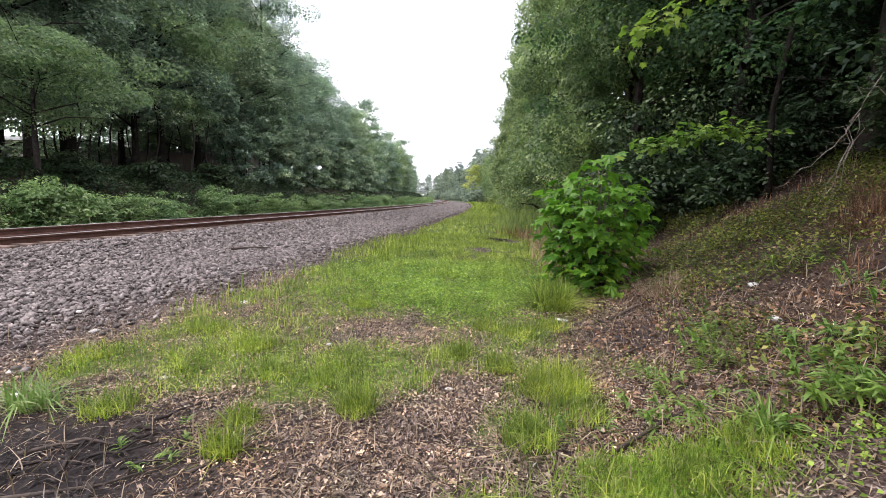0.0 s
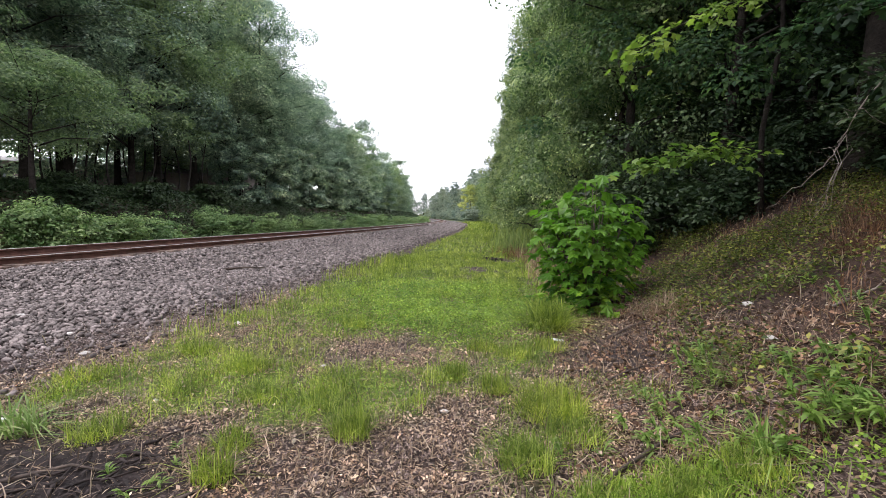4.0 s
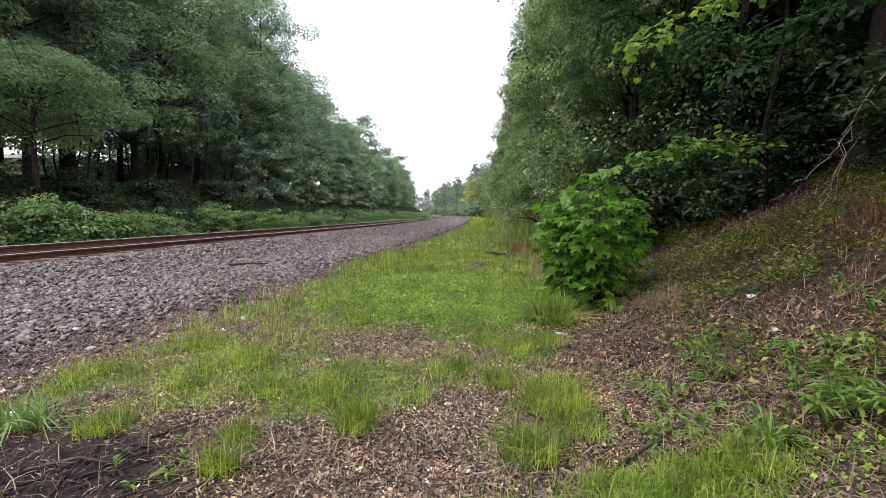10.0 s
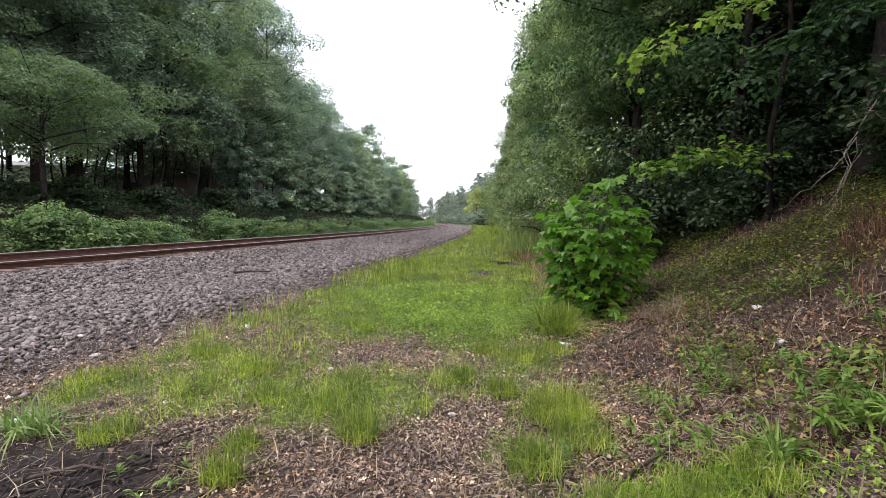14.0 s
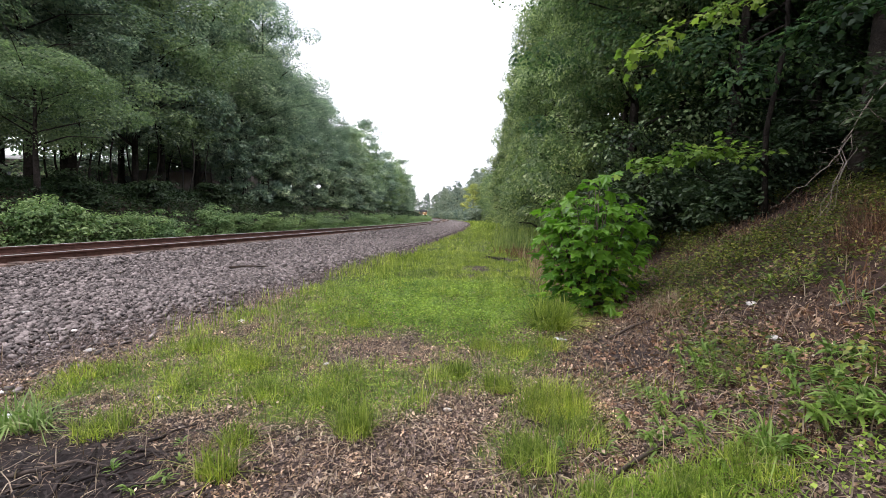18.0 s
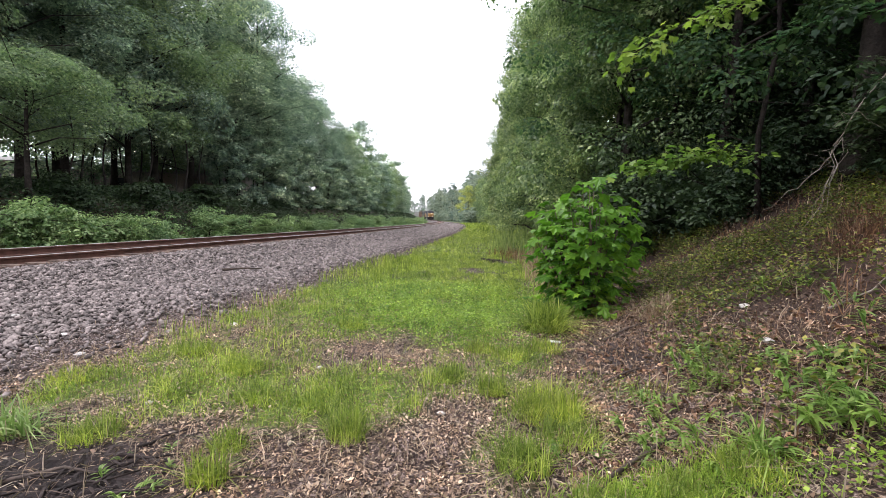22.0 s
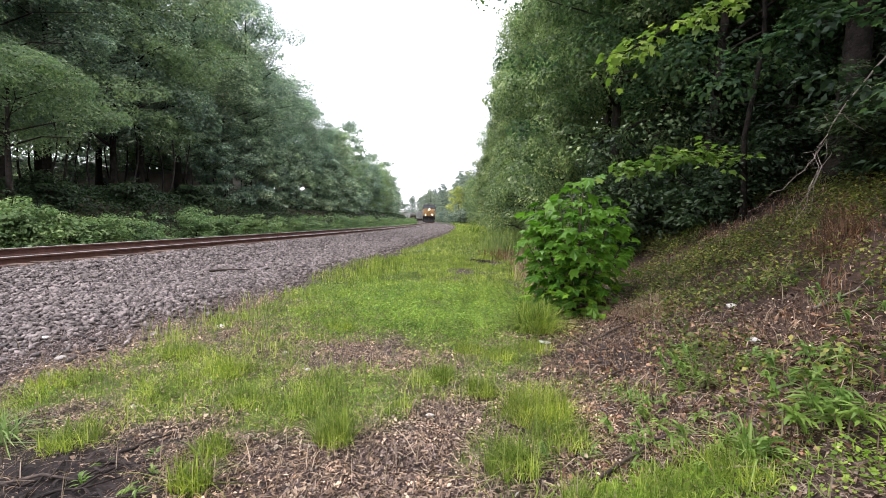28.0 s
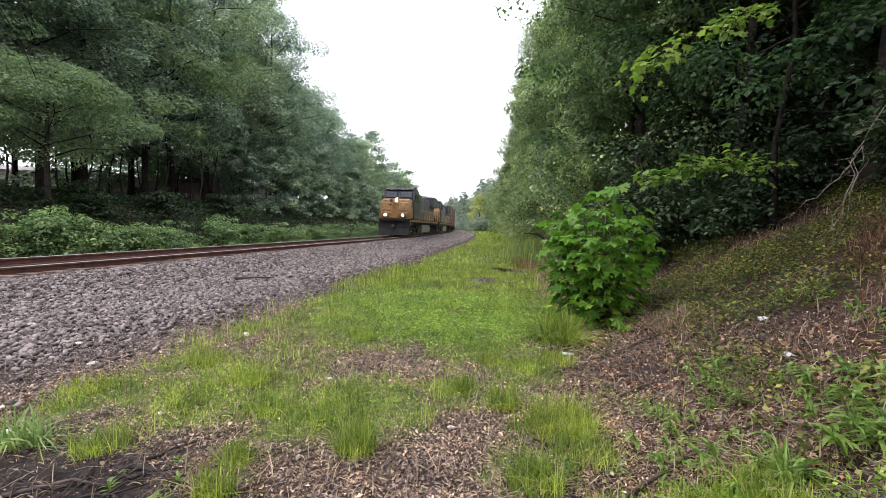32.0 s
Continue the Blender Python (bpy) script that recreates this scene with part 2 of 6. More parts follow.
# pale greyish greens: the distance haze is mixed into these leaf colours
M_LEAF_FAR = leafy("haze_tinted_leaves", (0.18, 0.225, 0.2), (0.25, 0.3, 0.265), (0.33, 0.38, 0.33), 0.3, 0.85, 0.12, gloss=0.05)
M_LEAF_YELLOW = leafy("yellowing_leaves", (0.28, 0.32, 0.1), (0.38, 0.42, 0.13), (0.48, 0.5, 0.18), 0.25, 0.6, 0.12)
M_LEAF_SHRUB = leafy("pale_shrub_leaves", (0.1, 0.18, 0.075), (0.2, 0.3, 0.13), (0.36, 0.46, 0.24), 0.35, 0.5, 0.6)
M_GRASS = leafy("meadow_grass", (0.1, 0.155, 0.025), (0.25, 0.33, 0.055), (0.52, 0.56, 0.18), 0.4, 0.45, 0.7, clump=3.0)
M_GRASS_DRY = leafy("dry_grass", (0.12, 0.078, 0.058), (0.27, 0.19, 0.145), (0.52, 0.41, 0.33), 0.2, 0.7, 1.0)
M_WEED = leafy("low_weeds", (0.09, 0.17, 0.026), (0.21, 0.33, 0.052), (0.38, 0.51, 0.12), 0.4, 0.45, 0.9, clump=4.0)
M_LANCE = leafy("lance_weed_leaves", (0.08, 0.15, 0.035), (0.18, 0.28, 0.065), (0.36, 0.46, 0.17), 0.4, 0.35, 0.9)
M_IVY = leafy("slope_ground_cover", (0.035, 0.06, 0.014), (0.09, 0.125, 0.03), (0.23, 0.24, 0.07), 0.35, 0.5, 1.2, clump=2.5)
M_DEAD = leafy("dead_leaves", (0.08, 0.05, 0.044), (0.33, 0.245, 0.215), (0.68, 0.57, 0.51), 0.1, 0.75, 1.5, clump=6.0)
M_RED_DRY = leafy("reddish_dry_stems", (0.05, 0.026, 0.018), (0.13, 0.068, 0.043), (0.3, 0.185, 0.115), 0.2, 0.7, 1.0)
M_BARK_WET = surface("wet_bark", (0.010, 0.007, 0.006), (0.045, 0.032, 0.028), 9, 60, 0.75, island=True, shift=0.6)
M_BARK_WET.node_tree.nodes["Principled BSDF"].inputs["Specular IOR Level"].default_value = 0.25
# brown litter; its dark tone also carries the shade of the wood overhead
M_DEAD_SHADED = leafy("shade_darkened_brown_leaves", (0.04, 0.022, 0.017), (0.12, 0.07, 0.054), (0.32, 0.22, 0.175), 0.1, 0.65, 1.5, clump=4.0)


# ---- mesh helpers ----
def mesh_of(name, verts, faces, mats, index=None, smooth=False):
    """A mesh from vertices and faces; faces may be a list of index arrays, one row a face."""
    me = bpy.data.meshes.new(name)
    if isinstance(faces[0], np.ndarray):
        loops = np.concatenate([f.ravel() for f in faces]).astype(np.int32)
        sizes = np.concatenate([np.full(len(f), f.shape[1]) for f in faces])
        me.vertices.add(len(verts))
        me.vertices.foreach_set("co", np.asarray(verts, dtype=np.float32).ravel())
        me.loops.add(len(loops))
        me.loops.foreach_set("vertex_index", loops)
        me.polygons.add(len(sizes))
        me.polygons.foreach_set("loop_start", np.concatenate([[0], np.cumsum(sizes)[:-1]]).astype(np.int32))
        me.update(calc_edges=True)
    else:
        me.from_pydata([tuple(v) for v in verts], [], [tuple(f) for f in faces])
    for m in (mats if isinstance(mats, (list, tuple)) else [mats]):
        me.materials.append(m)
    if index is not None:
        me.polygons.foreach_set("material_index", np.asarray(index, dtype=np.int32))
    if smooth:
        me.polygons.foreach_set("use_smooth", np.ones(len(me.polygons), dtype=bool))
    me.update()
    return me


def part_mesh(name, me, parent, label=""):
    ob = new(name, me)
    ob.parent = parent
    return tagged(ob, label)


def part(name, bm, material, parent, label=""):
    me = bpy.data.meshes.new(name)
    bm.to_mesh(me)
    bm.free()
    me.materials.append(material)
    return part_mesh(name, me, parent, label)


def stuff(name, me, label, category):
    return tagged(new(name, me), label, category, kind="stuff")


def tubes(paths, sides=6):
    """Tapered tubes along lists of (point, radius). Returns verts, faces."""
    vs, fs = [], []
    for path in paths:
        base = len(vs)
        for k, (p, r) in enumerate(path):
            a = Vector(path[max(k - 1, 0)][0])
            c = Vector(path[min(k + 1, len(path) - 1)][0])
            d = (c - a).normalized()
            u = d.orthogonal().normalized() if abs(d.z) < 0.9 else Vector((1, 0, 0)).cross(d).normalized()
            w = d.cross(u)
            for j in range(sides):
                g = 2 * math.pi * j / sides
                vs.append(Vector(p) + (u * math.cos(g) + w * math.sin(g)) * r)
        for k in range(len(path) - 1):
            for j in range(sides):
                q = base + k * sides
                fs.append((q + j, q + (j + 1) % sides, q + sides + (j + 1) % sides, q + sides + j))
        fs.append(tuple(base + j for j in reversed(range(sides))))
        fs.append(tuple(base + (len(path) - 1) * sides + j for j in range(sides)))
    return vs, fs


def frames_of(rng, n, up=0.6, out=None):
    """Random axes for n leaves: along, across, normal. up: how far normals lean to the sky."""
    nrm = rng.normal(size=(n, 3))
    nrm /= np.linalg.norm(nrm, axis=1)[:, None]
    nrm[:, 2] = np.abs(nrm[:, 2])
    if out is not None:
        nrm = nrm * 0.45 + out * 0.75
        nrm /= np.linalg.norm(nrm, axis=1)[:, None]
    nrm = nrm * (1 - up) + np.array([0, 0, 1]) * up
    nrm /= np.linalg.norm(nrm, axis=1)[:, None]
    a = rng.normal(size=(n, 3))
    a -= (a * nrm).sum(1)[:, None] * nrm
    a /= np.linalg.norm(a, axis=1)[:, None]
    return a, np.cross(nrm, a), nrm


LEAF_DIAMOND = np.array([[0, 0, 0], [0.45, 0.3, 0.1], [1, 0, -0.08], [0.45, -0.3, 0.1]])
LEAF_LANCE = np.array([[0, 0, 0], [0.4, 0.11, 0.06], [1, 0, -0.2], [0.4, -0.11, 0.06]])
LEAF_ARCH = np.array([[0, 0, 0], [0.28, 0.085, 0.1], [0.28, -0.085, 0.1], [0.62, 0.085, 0.08], [0.62, -0.085, 0.08], [1, 0, -0.16]])
ARCH = [(0, 2, 1), (1, 2, 4, 3), (3, 4, 5)]
LEAF_LOBED = np.array([[0, 0, 0], [0.05, 0.3, 0.02], [-0.02, 0.5, -0.06], [0.35, 0.38, 0.03], [0.62, 0.52, -0.08], [0.68, 0.2, 0.02], [1.02, 0.0, -0.12],
                       [0.68, -0.2, 0.02], [0.62, -0.52, -0.08], [0.35, -0.38, 0.03], [-0.02, -0.5, -0.06], [0.05, -0.3, 0.02]])


def scatter(shape, faces, pos, size, axes):
    """One mesh's worth of pieces: the shape at each place, by its size and axes."""
    a, c, nrm = axes
    n, k = len(pos), len(shape)
    size = np.asarray(size).reshape(n, 1)
    v = (pos[:, None, :] + size[:, :, None] * (shape[None, :, 0:1] * a[:, None, :] + shape[None, :, 1:2] * c[:, None, :] + shape[None, :, 2:3] * nrm[:, None, :]))
    return v.reshape(-1, 3), [np.array(face)[None, :] + (np.arange(n) * k)[:, None] for face in faces]


QUAD = [(0, 1, 2, 3)]
LOBED = [(0, 11, 10, 9), (0, 9, 8, 7), (0, 7, 6, 5), (0, 5, 4, 3), (0, 3, 2, 1)]


# ---- plan ----
def track_x(y):
    q = min(max(y, -60.0), 340.0) / 50
    x = -11.069 + 8.949 * q - 1.591 * q * q + 0.031 * q ** 3
    if y > 340:
        x += (y - 340) * (8.949 - 3.182 * 6.8 + 0.093 * 46.24) / 50 - (y - 340) ** 2 / 2600
    return x


def track_at(y):
    """Point on the centre line and its unit heading."""
    dx = (track_x(y + 0.5) - track_x(y - 0.5))
    return Vector((track_x(y), y, 0)), Vector((dx, 1, 0)).normalized()


RAIL_Z = 0.51
TOE_Y = [-60, -10, 0, 3, 7.5, 15, 30, 45, 80, 130, 200, 300, 420]
TOE_X = [0.4, 0.6, 1.0, 1.5, 2.75, 4.0, 5.0, 6.2, 10.0, 14.0, 13.5, 4.0, -20.0]


def toe_x(y):
    return float(np.interp(y, TOE_Y, TOE_X))


def smooth(a, b, x):
    t = min(max((x - a) / (b - a), 0.0), 1.0)
    return t * t * (3 - 2 * t)


def side(x, y):
    """How far right of the track's centre line."""
    _, h = track_at(y)
    return (x - track_x(y)) * h.y


def ground_z(x, y):
    d = side(x, y)
    z = 0.0
    if d < -4.2:
        z += 2.3 * smooth(4.2, 10.5, -d) + 0.02 * max(-d - 10.5, 0) * (1 if d > -60 else 0)
    e = x - toe_x(y)
    if e > -1.0:
        s = 0.5 * (e + math.sqrt(e * e + 0.10)) - 0.02
        z += 9.0 * math.tanh(0.56 * s / 9.0)
    near = smooth(40, 10, abs(y)) * smooth(5.6, 6.8, d)
    z += 0.05 * near * noise.noise((x * 0.8, y * 0.8, 0.3)) + 0.03 * near * noise.noise((x * 3.1, y * 3.1, 1.7))
    if -3.2 < d < 5.5:
        z -= 0.15 * smooth(5.5, 5.2, d)
    return z


# ---- ground ----
def blot(x, y, cx, cy, rx, ry):
    return math.exp(-(((x - cx) / rx) ** 2 + ((y - cy) / ry) ** 2))


# bare places in the turf: centre, radii, depth
BARE = [(-2.3, 2.4, 1.3, 0.75, 1.2), (-0.2, 2.6, 1.1, 0.6, 0.9), (-0.75, 5.2, 0.75, 0.6, 0.9), (2.0, 4.9, 0.7, 1.0, 1.2), (1.35, 3.2, 0.45, 0.8, 0.9),
        (0.25, 3.5, 0.5, 0.4, 0.75), (-1.4, 3.0, 0.5, 0.25, 0.6), (2.4, 6.3, 0.8, 0.5, 0.9), (0.2, 8.2, 0.35, 0.25, 0.5), (1.3, 13.5, 0.5, 1.2, 0.7), (2.1, 17.0, 0.4, 0.6, 1.2), (0.6, 11.6, 0.4, 0.5, 0.6), (2.3, 11.0, 0.5, 1.2, 0.7), (2.6, 17.0, 0.5, 1.0, 0.7), (-0.45, 3.15, 0.35, 0.4, 0.5)]
LUSH = [(0.2, 6.6, 1.4, 0.9, 0.8), (0.55, 3.3, 0.3, 0.35, 0.5), (-1.2, 4.2, 1.0, 0.6, 0.45), (-0.55, 3.7, 0.5, 0.45, 0.5), (1.0, 1.95, 0.6, 0.3, 0.8), (0.4, 9.5, 1.8, 1.5, 0.5), (-2.5, 4.6, 0.45, 0.4, 0.6), (-2.9, 3.95, 0.5, 0.3, 0.5), (-1.75, 3.75, 0.4, 0.35, 0.5),
        (-1.95, 3.3, 0.35, 0.25, 0.5), (-0.65, 3.5, 0.5, 0.4, 0.75), (-0.3, 4.5, 0.4, 0.3, 0.4), (-1.05, 3.4, 0.3, 0.2, 0.5), (0.95, 4.7, 0.45, 0.7, 0.75), (1.7, 3.9, 0.25, 0.25, 0.5)]


def green_at(x, y):
    """How green the turf is, 0 to 1, between the stones' edge and the slope's foot."""
    d, e = side(x, y), x - toe_x(y)
    g = 0.34 + 0.6 * noise.noise((x * 1.4, y * 1.4, 5.1)) + 0.75 * noise.noise((x * 4.5, y * 4.5, 2.2))
    g += 0.4 * smooth(5.6, 8, y)
    for cx, cy, rx, ry, k in BARE:
        g -= k * blot(x, y, cx, cy, rx, ry)
    for cx, cy, rx, ry, k in LUSH:
        g += k * blot(x, y, cx, cy, rx, ry)
    edge = 6.7 + 0.4 * noise.noise((x * 0.9, y * 0.9, 8.8))
    return max(0.0, min(1.0, g)) * smooth(edge, edge + 0.45, d) * smooth(0.5, -0.2, e)


def spread(*runs):
    out = []
    for a, b, step in runs:
        out += list(np.arange(a, b - step * 0.01, step))
    return out


GX = [-1500, -600, -250, -130] + spread((-80, -30, 4), (-30, -14, 1.0), (-14, -5, 0.4), (-5, 5, 0.13), (5, 16, 0.4), (16, 40, 2)) + [40, 60, 100, 250, 600, 1500]
GY = [-400, -100, -40] + spread((-20, -4, 1.5), (-4, 1, 0.5), (1, 13, 0.13), (13, 40, 0.6), (40, 360, 5)) + [360, 420, 520, 800, 1500, 3000]
gv, gc = [], []
for y in GY:
    for x in GX:
        gv.append((x, y, ground_z(x, y)))
        d, e = side(x, y), x - toe_x(y)
        gr = green_at(x, y) if -22 < y < 45 else 0.85 * smooth(6.4, 7, d)
        gr = max(gr, 0.8 * smooth(3.6, 4.6, -d))
        # wood zone: forest floor with tree shade in its colour, bank and slope
        wood = max(0.95 * smooth(4.6, 6.5, -d), smooth(0.1, 1.6, e + 0.5 * noise.noise((x * 0.7, y * 0.7, 2.9))) * smooth(60, 40, y))
        mud = max(min(1.0, 1.5 * blot(x, y, -2.5, 2.3, 1.25, 0.75)), 0.8 * blot(x, y, 2.0, 4.9, 0.6, 0.9), 0.25 * smooth(6.9, 6.2, d) * smooth(5.0, 6.0, d))
        gc.append((gr, wood, min(1.0, mud), 1.0))
nx = len(GX)
gf = [(j * nx + i, j * nx + i + 1, (j + 1) * nx + i + 1, (j + 1) * nx + i) for j in range(len(GY) - 1) for i in range(nx - 1)]
g_me = mesh_of("ground", np.array(gv), [np.array(gf)], M_GROUND, smooth=True)
att = g_me.color_attributes.new("zone", "FLOAT_COLOR", "POINT")
att.data.foreach_set("color", np.array(gc, dtype=np.float32).ravel())
ground = tagged(new("ground", g_me), "uneven trackside ground of bare soil, leaf litter and turf", "ground", kind="structure")


# ---- ballast bed: swept across the track's line ----
BED = [(-3.6, -0.05), (-3.1, 0.02), (-1.75, 0.30), (-1.3, 0.325), (0, 0.315), (1.3, 0.325), (1.75, 0.31), (2.4, 0.2), (3.2, 0.10), (4.2, 0.055), (4.9, 0.035), (5.25, 0.012), (5.6, -0.05)]


def bed_z(d):
    return max(0.0, float(np.interp(d, [p[0] for p in BED], [p[1] for p in BED])))


bv, rowsY = [], spread((-15, 1, 1.0), (1, 16, 0.25), (16, 60, 1.0), (60, 421, 4.0))
for y in rowsY:
    p, h = track_at(y)
    r = Vector((h.y, -h.x, 0))
    for d, z in BED:
        dd = d + (0.3 * noise.noise((y * 0.55, d, 4.0)) if d > 4.8 else 0)
        q = p + r * dd
        bv.append((q.x, q.y, z + 0.012 * noise.noise((q.x * 2.2, q.y * 2.2, 0))))
k = len(BED)
bf = [(j * k + i, j * k + i + 1, (j + 1) * k + i + 1, (j + 1) * k + i) for j in range(len(rowsY) - 1) for i in range(k - 1)]
ballast_bed = tagged(new("ballast_bed", mesh_of("ballast_bed", bv, bf, M_GRAVEL, smooth=True)), "bed of grey crushed stone under the railway track", "ballast", kind="structure")

# loose stones, the nearest as real lumps
CUBE = np.array([[x, y, z] for x in (-1, 1) for y in (-1, 1) for z in (-1, 1)], dtype=float)
CUBE_F = [(0, 1, 3, 2), (4, 6, 7, 5), (0, 4, 5, 1), (2, 3, 7, 6), (0, 2, 6, 4), (1, 5, 7, 3)]


def stones(name, rng, runs, label, mat):
    vs, fs, at = [], [], 0
    for y0, y1, d0, d1, n, lo, hi in runs:
        ys, ds = rng.uniform(y0, y1, n), rng.uniform(d0, d1, n)
        keep = rng.random(n) < np.interp(ds, [5.2, 5.6, 6.0, 6.9], [1, 0.5, 0.08, 0.03])
        pos = []
        for y, d in zip(ys[keep], ds[keep]):
            p, h = track_at(y)
            q = p + Vector((h.y, -h.x, 0)) * d
            pos.append((q.x, q.y, bed_z(d)))
        pos, m = np.array(pos), int(keep.sum())
        s = rng.uniform(lo, hi, m) * rng.choice([0.7, 1.0, 1.25], m)
        pos[:, 2] += s * rng.uniform(0.1, 0.42, m)
        sh = CUBE[None] * rng.uniform([0.6, 0.4, 0.2], [1.0, 0.7, 0.42], (m, 3))[:, None, :] + rng.normal(0, 0.14, (m, 8, 3))
        a, c, nn = frames_of(rng, m, 0.45)
        sh = sh * (s * 0.62)[:, None, None]
        v = pos[:, None, :] + sh[:, :, 0:1] * a[:, None, :] + sh[:, :, 1:2] * c[:, None, :] + sh[:, :, 2:3] * nn[:, None, :]
        vs.append(v.reshape(-1, 3))
        for face in CUBE_F:
            fs.append(np.array(face)[None] + at + (np.arange(m) * 8)[:, None])
        at += m * 8
    return stuff(name, mesh_of(name, np.concatenate(vs), fs, mat), label, "stones")


rng = np.random.default_rng(11)
stones("ballast_stones", rng, [(2, 13, 1.25, 6.9, 40000, 0.035, 0.068), (13, 28, 1.25, 6.3, 17000, 0.05, 0.085), (28, 60, 1.3, 6.0, 10000, 0.08, 0.12), (60, 110, 1.3, 5.8, 6000, 0.13, 0.2), (3, 12, 5.6, 7.0, 16000, 0.012, 0.03), (5, 40, -0.65, 0.65, 3500, 0.05, 0.085)],
       "loose grey crushed stones beside the rails", M_STONE)

# ---- railway track ----
track = tagged(new("railway_track"), "single curving railway track with rusty rails and worn timber ties", "railway track", kind="structure")
RAIL_P = [(-0.075, -0.185), (0.075, -0.185), (0.075, -0.172), (0.012, -0.15), (0.010, -0.055), (0.036, -0.042), (0.037, -0.006), (0.03, 0.0), (-0.03, 0.0), (-0.037, -0.006), (-0.036, -0.042), (-0.010, -0.055), (-0.012, -0.15), (-0.075, -0.172)]
CANT = -0.05
rail_ys = spread((-15, 60, 1.0), (60, 340, 4), (340, 760, 12))
for s in (1, -1):
    vs, n = [], len(RAIL_P)
    for y in rail_ys:
        p, h = track_at(y)
        r = Vector((h.y, -h.x, 0))
        for a, z in RAIL_P:
            q = p + r * (s * 0.755 + a)
            vs.append((q.x, q.y, RAIL_Z + z + (0 if s > 0 else -CANT)))
    fs = [(j * n + i, j * n + (i + 1) % n, (j + 1) * n + (i + 1) % n, (j + 1) * n + i) for j in range(len(rail_ys) - 1) for i in range(n)]
    idx = [1 if i in (6, 7, 8) else 0 for j in range(len(rail_ys) - 1) for i in range(n)]
    part_mesh("rail", mesh_of("rail", vs, fs, [M_RAIL, M_SHINE], idx), track, "rusty steel rail with a worn bright head")


def lump(sx, sy, sz, seed, cut=0.012):
    """A box with chamfered, slightly uneven edges."""
    bm = bmesh.new()
    bmesh.ops.create_cube(bm, size=1)
    r = random.Random(seed)
    for v in bm.verts:
        v.co = Vector((v.co.x * sx, v.co.y * sy, v.co.z * sz)) + Vector((r.uniform(-1, 1), r.uniform(-1, 1), r.uniform(-1, 1))) * cut * 0.6
    bmesh.ops.bevel(bm, geom=bm.edges[:], offset=cut, segments=1, affect="EDGES")
    return bm


tie_meshes = []
for k in range(4):
    bm = lump(2.6, 0.23, 0.18, k, 0.014)
    me = bpy.data.meshes.new("tie")
    bm.to_mesh(me)
    bm.free()
    me.materials.append(M_TIE)
    tie_meshes.append(me)
pr = random.Random(3)
ties = []
y, count = 0.5, 0
far_v, far_f = [], []
while y < 330:
    p, h = track_at(y)
    m = Matrix.Translation((p.x, p.y, RAIL_Z - 0.19 - 0.09 - CANT * 0.5)) @ pose(0, 0, 0, 0, 0, -math.degrees(math.atan2(h.x, h.y)) + pr.uniform(-1.2, 1.2)) @ pose(pr.uniform(-0.06, 0.06), 0, pr.uniform(-0.012, 0.006), 0, math.degrees(math.atan2(-CANT, 1.51)) * -1)
    if count < 300:
        ob = part_mesh("tie", tie_meshes[count % 4], track)
        ob.matrix_local = m
    else:
        b = len(far_v)
        far_v += [m @ Vector((c[0] * 1.3, c[1] * 0.115, c[2] * 0.09)) for c in CUBE]
        far_f += [tuple(b + i for i in f) for f in CUBE_F]
    count += 1
    y += 0.515 * h.y
far_ties = part_mesh("ties_far_off", mesh_of("ties_far_off", far_v, far_f, M_TIE), track)
far_ties["kind"] = "stuff"


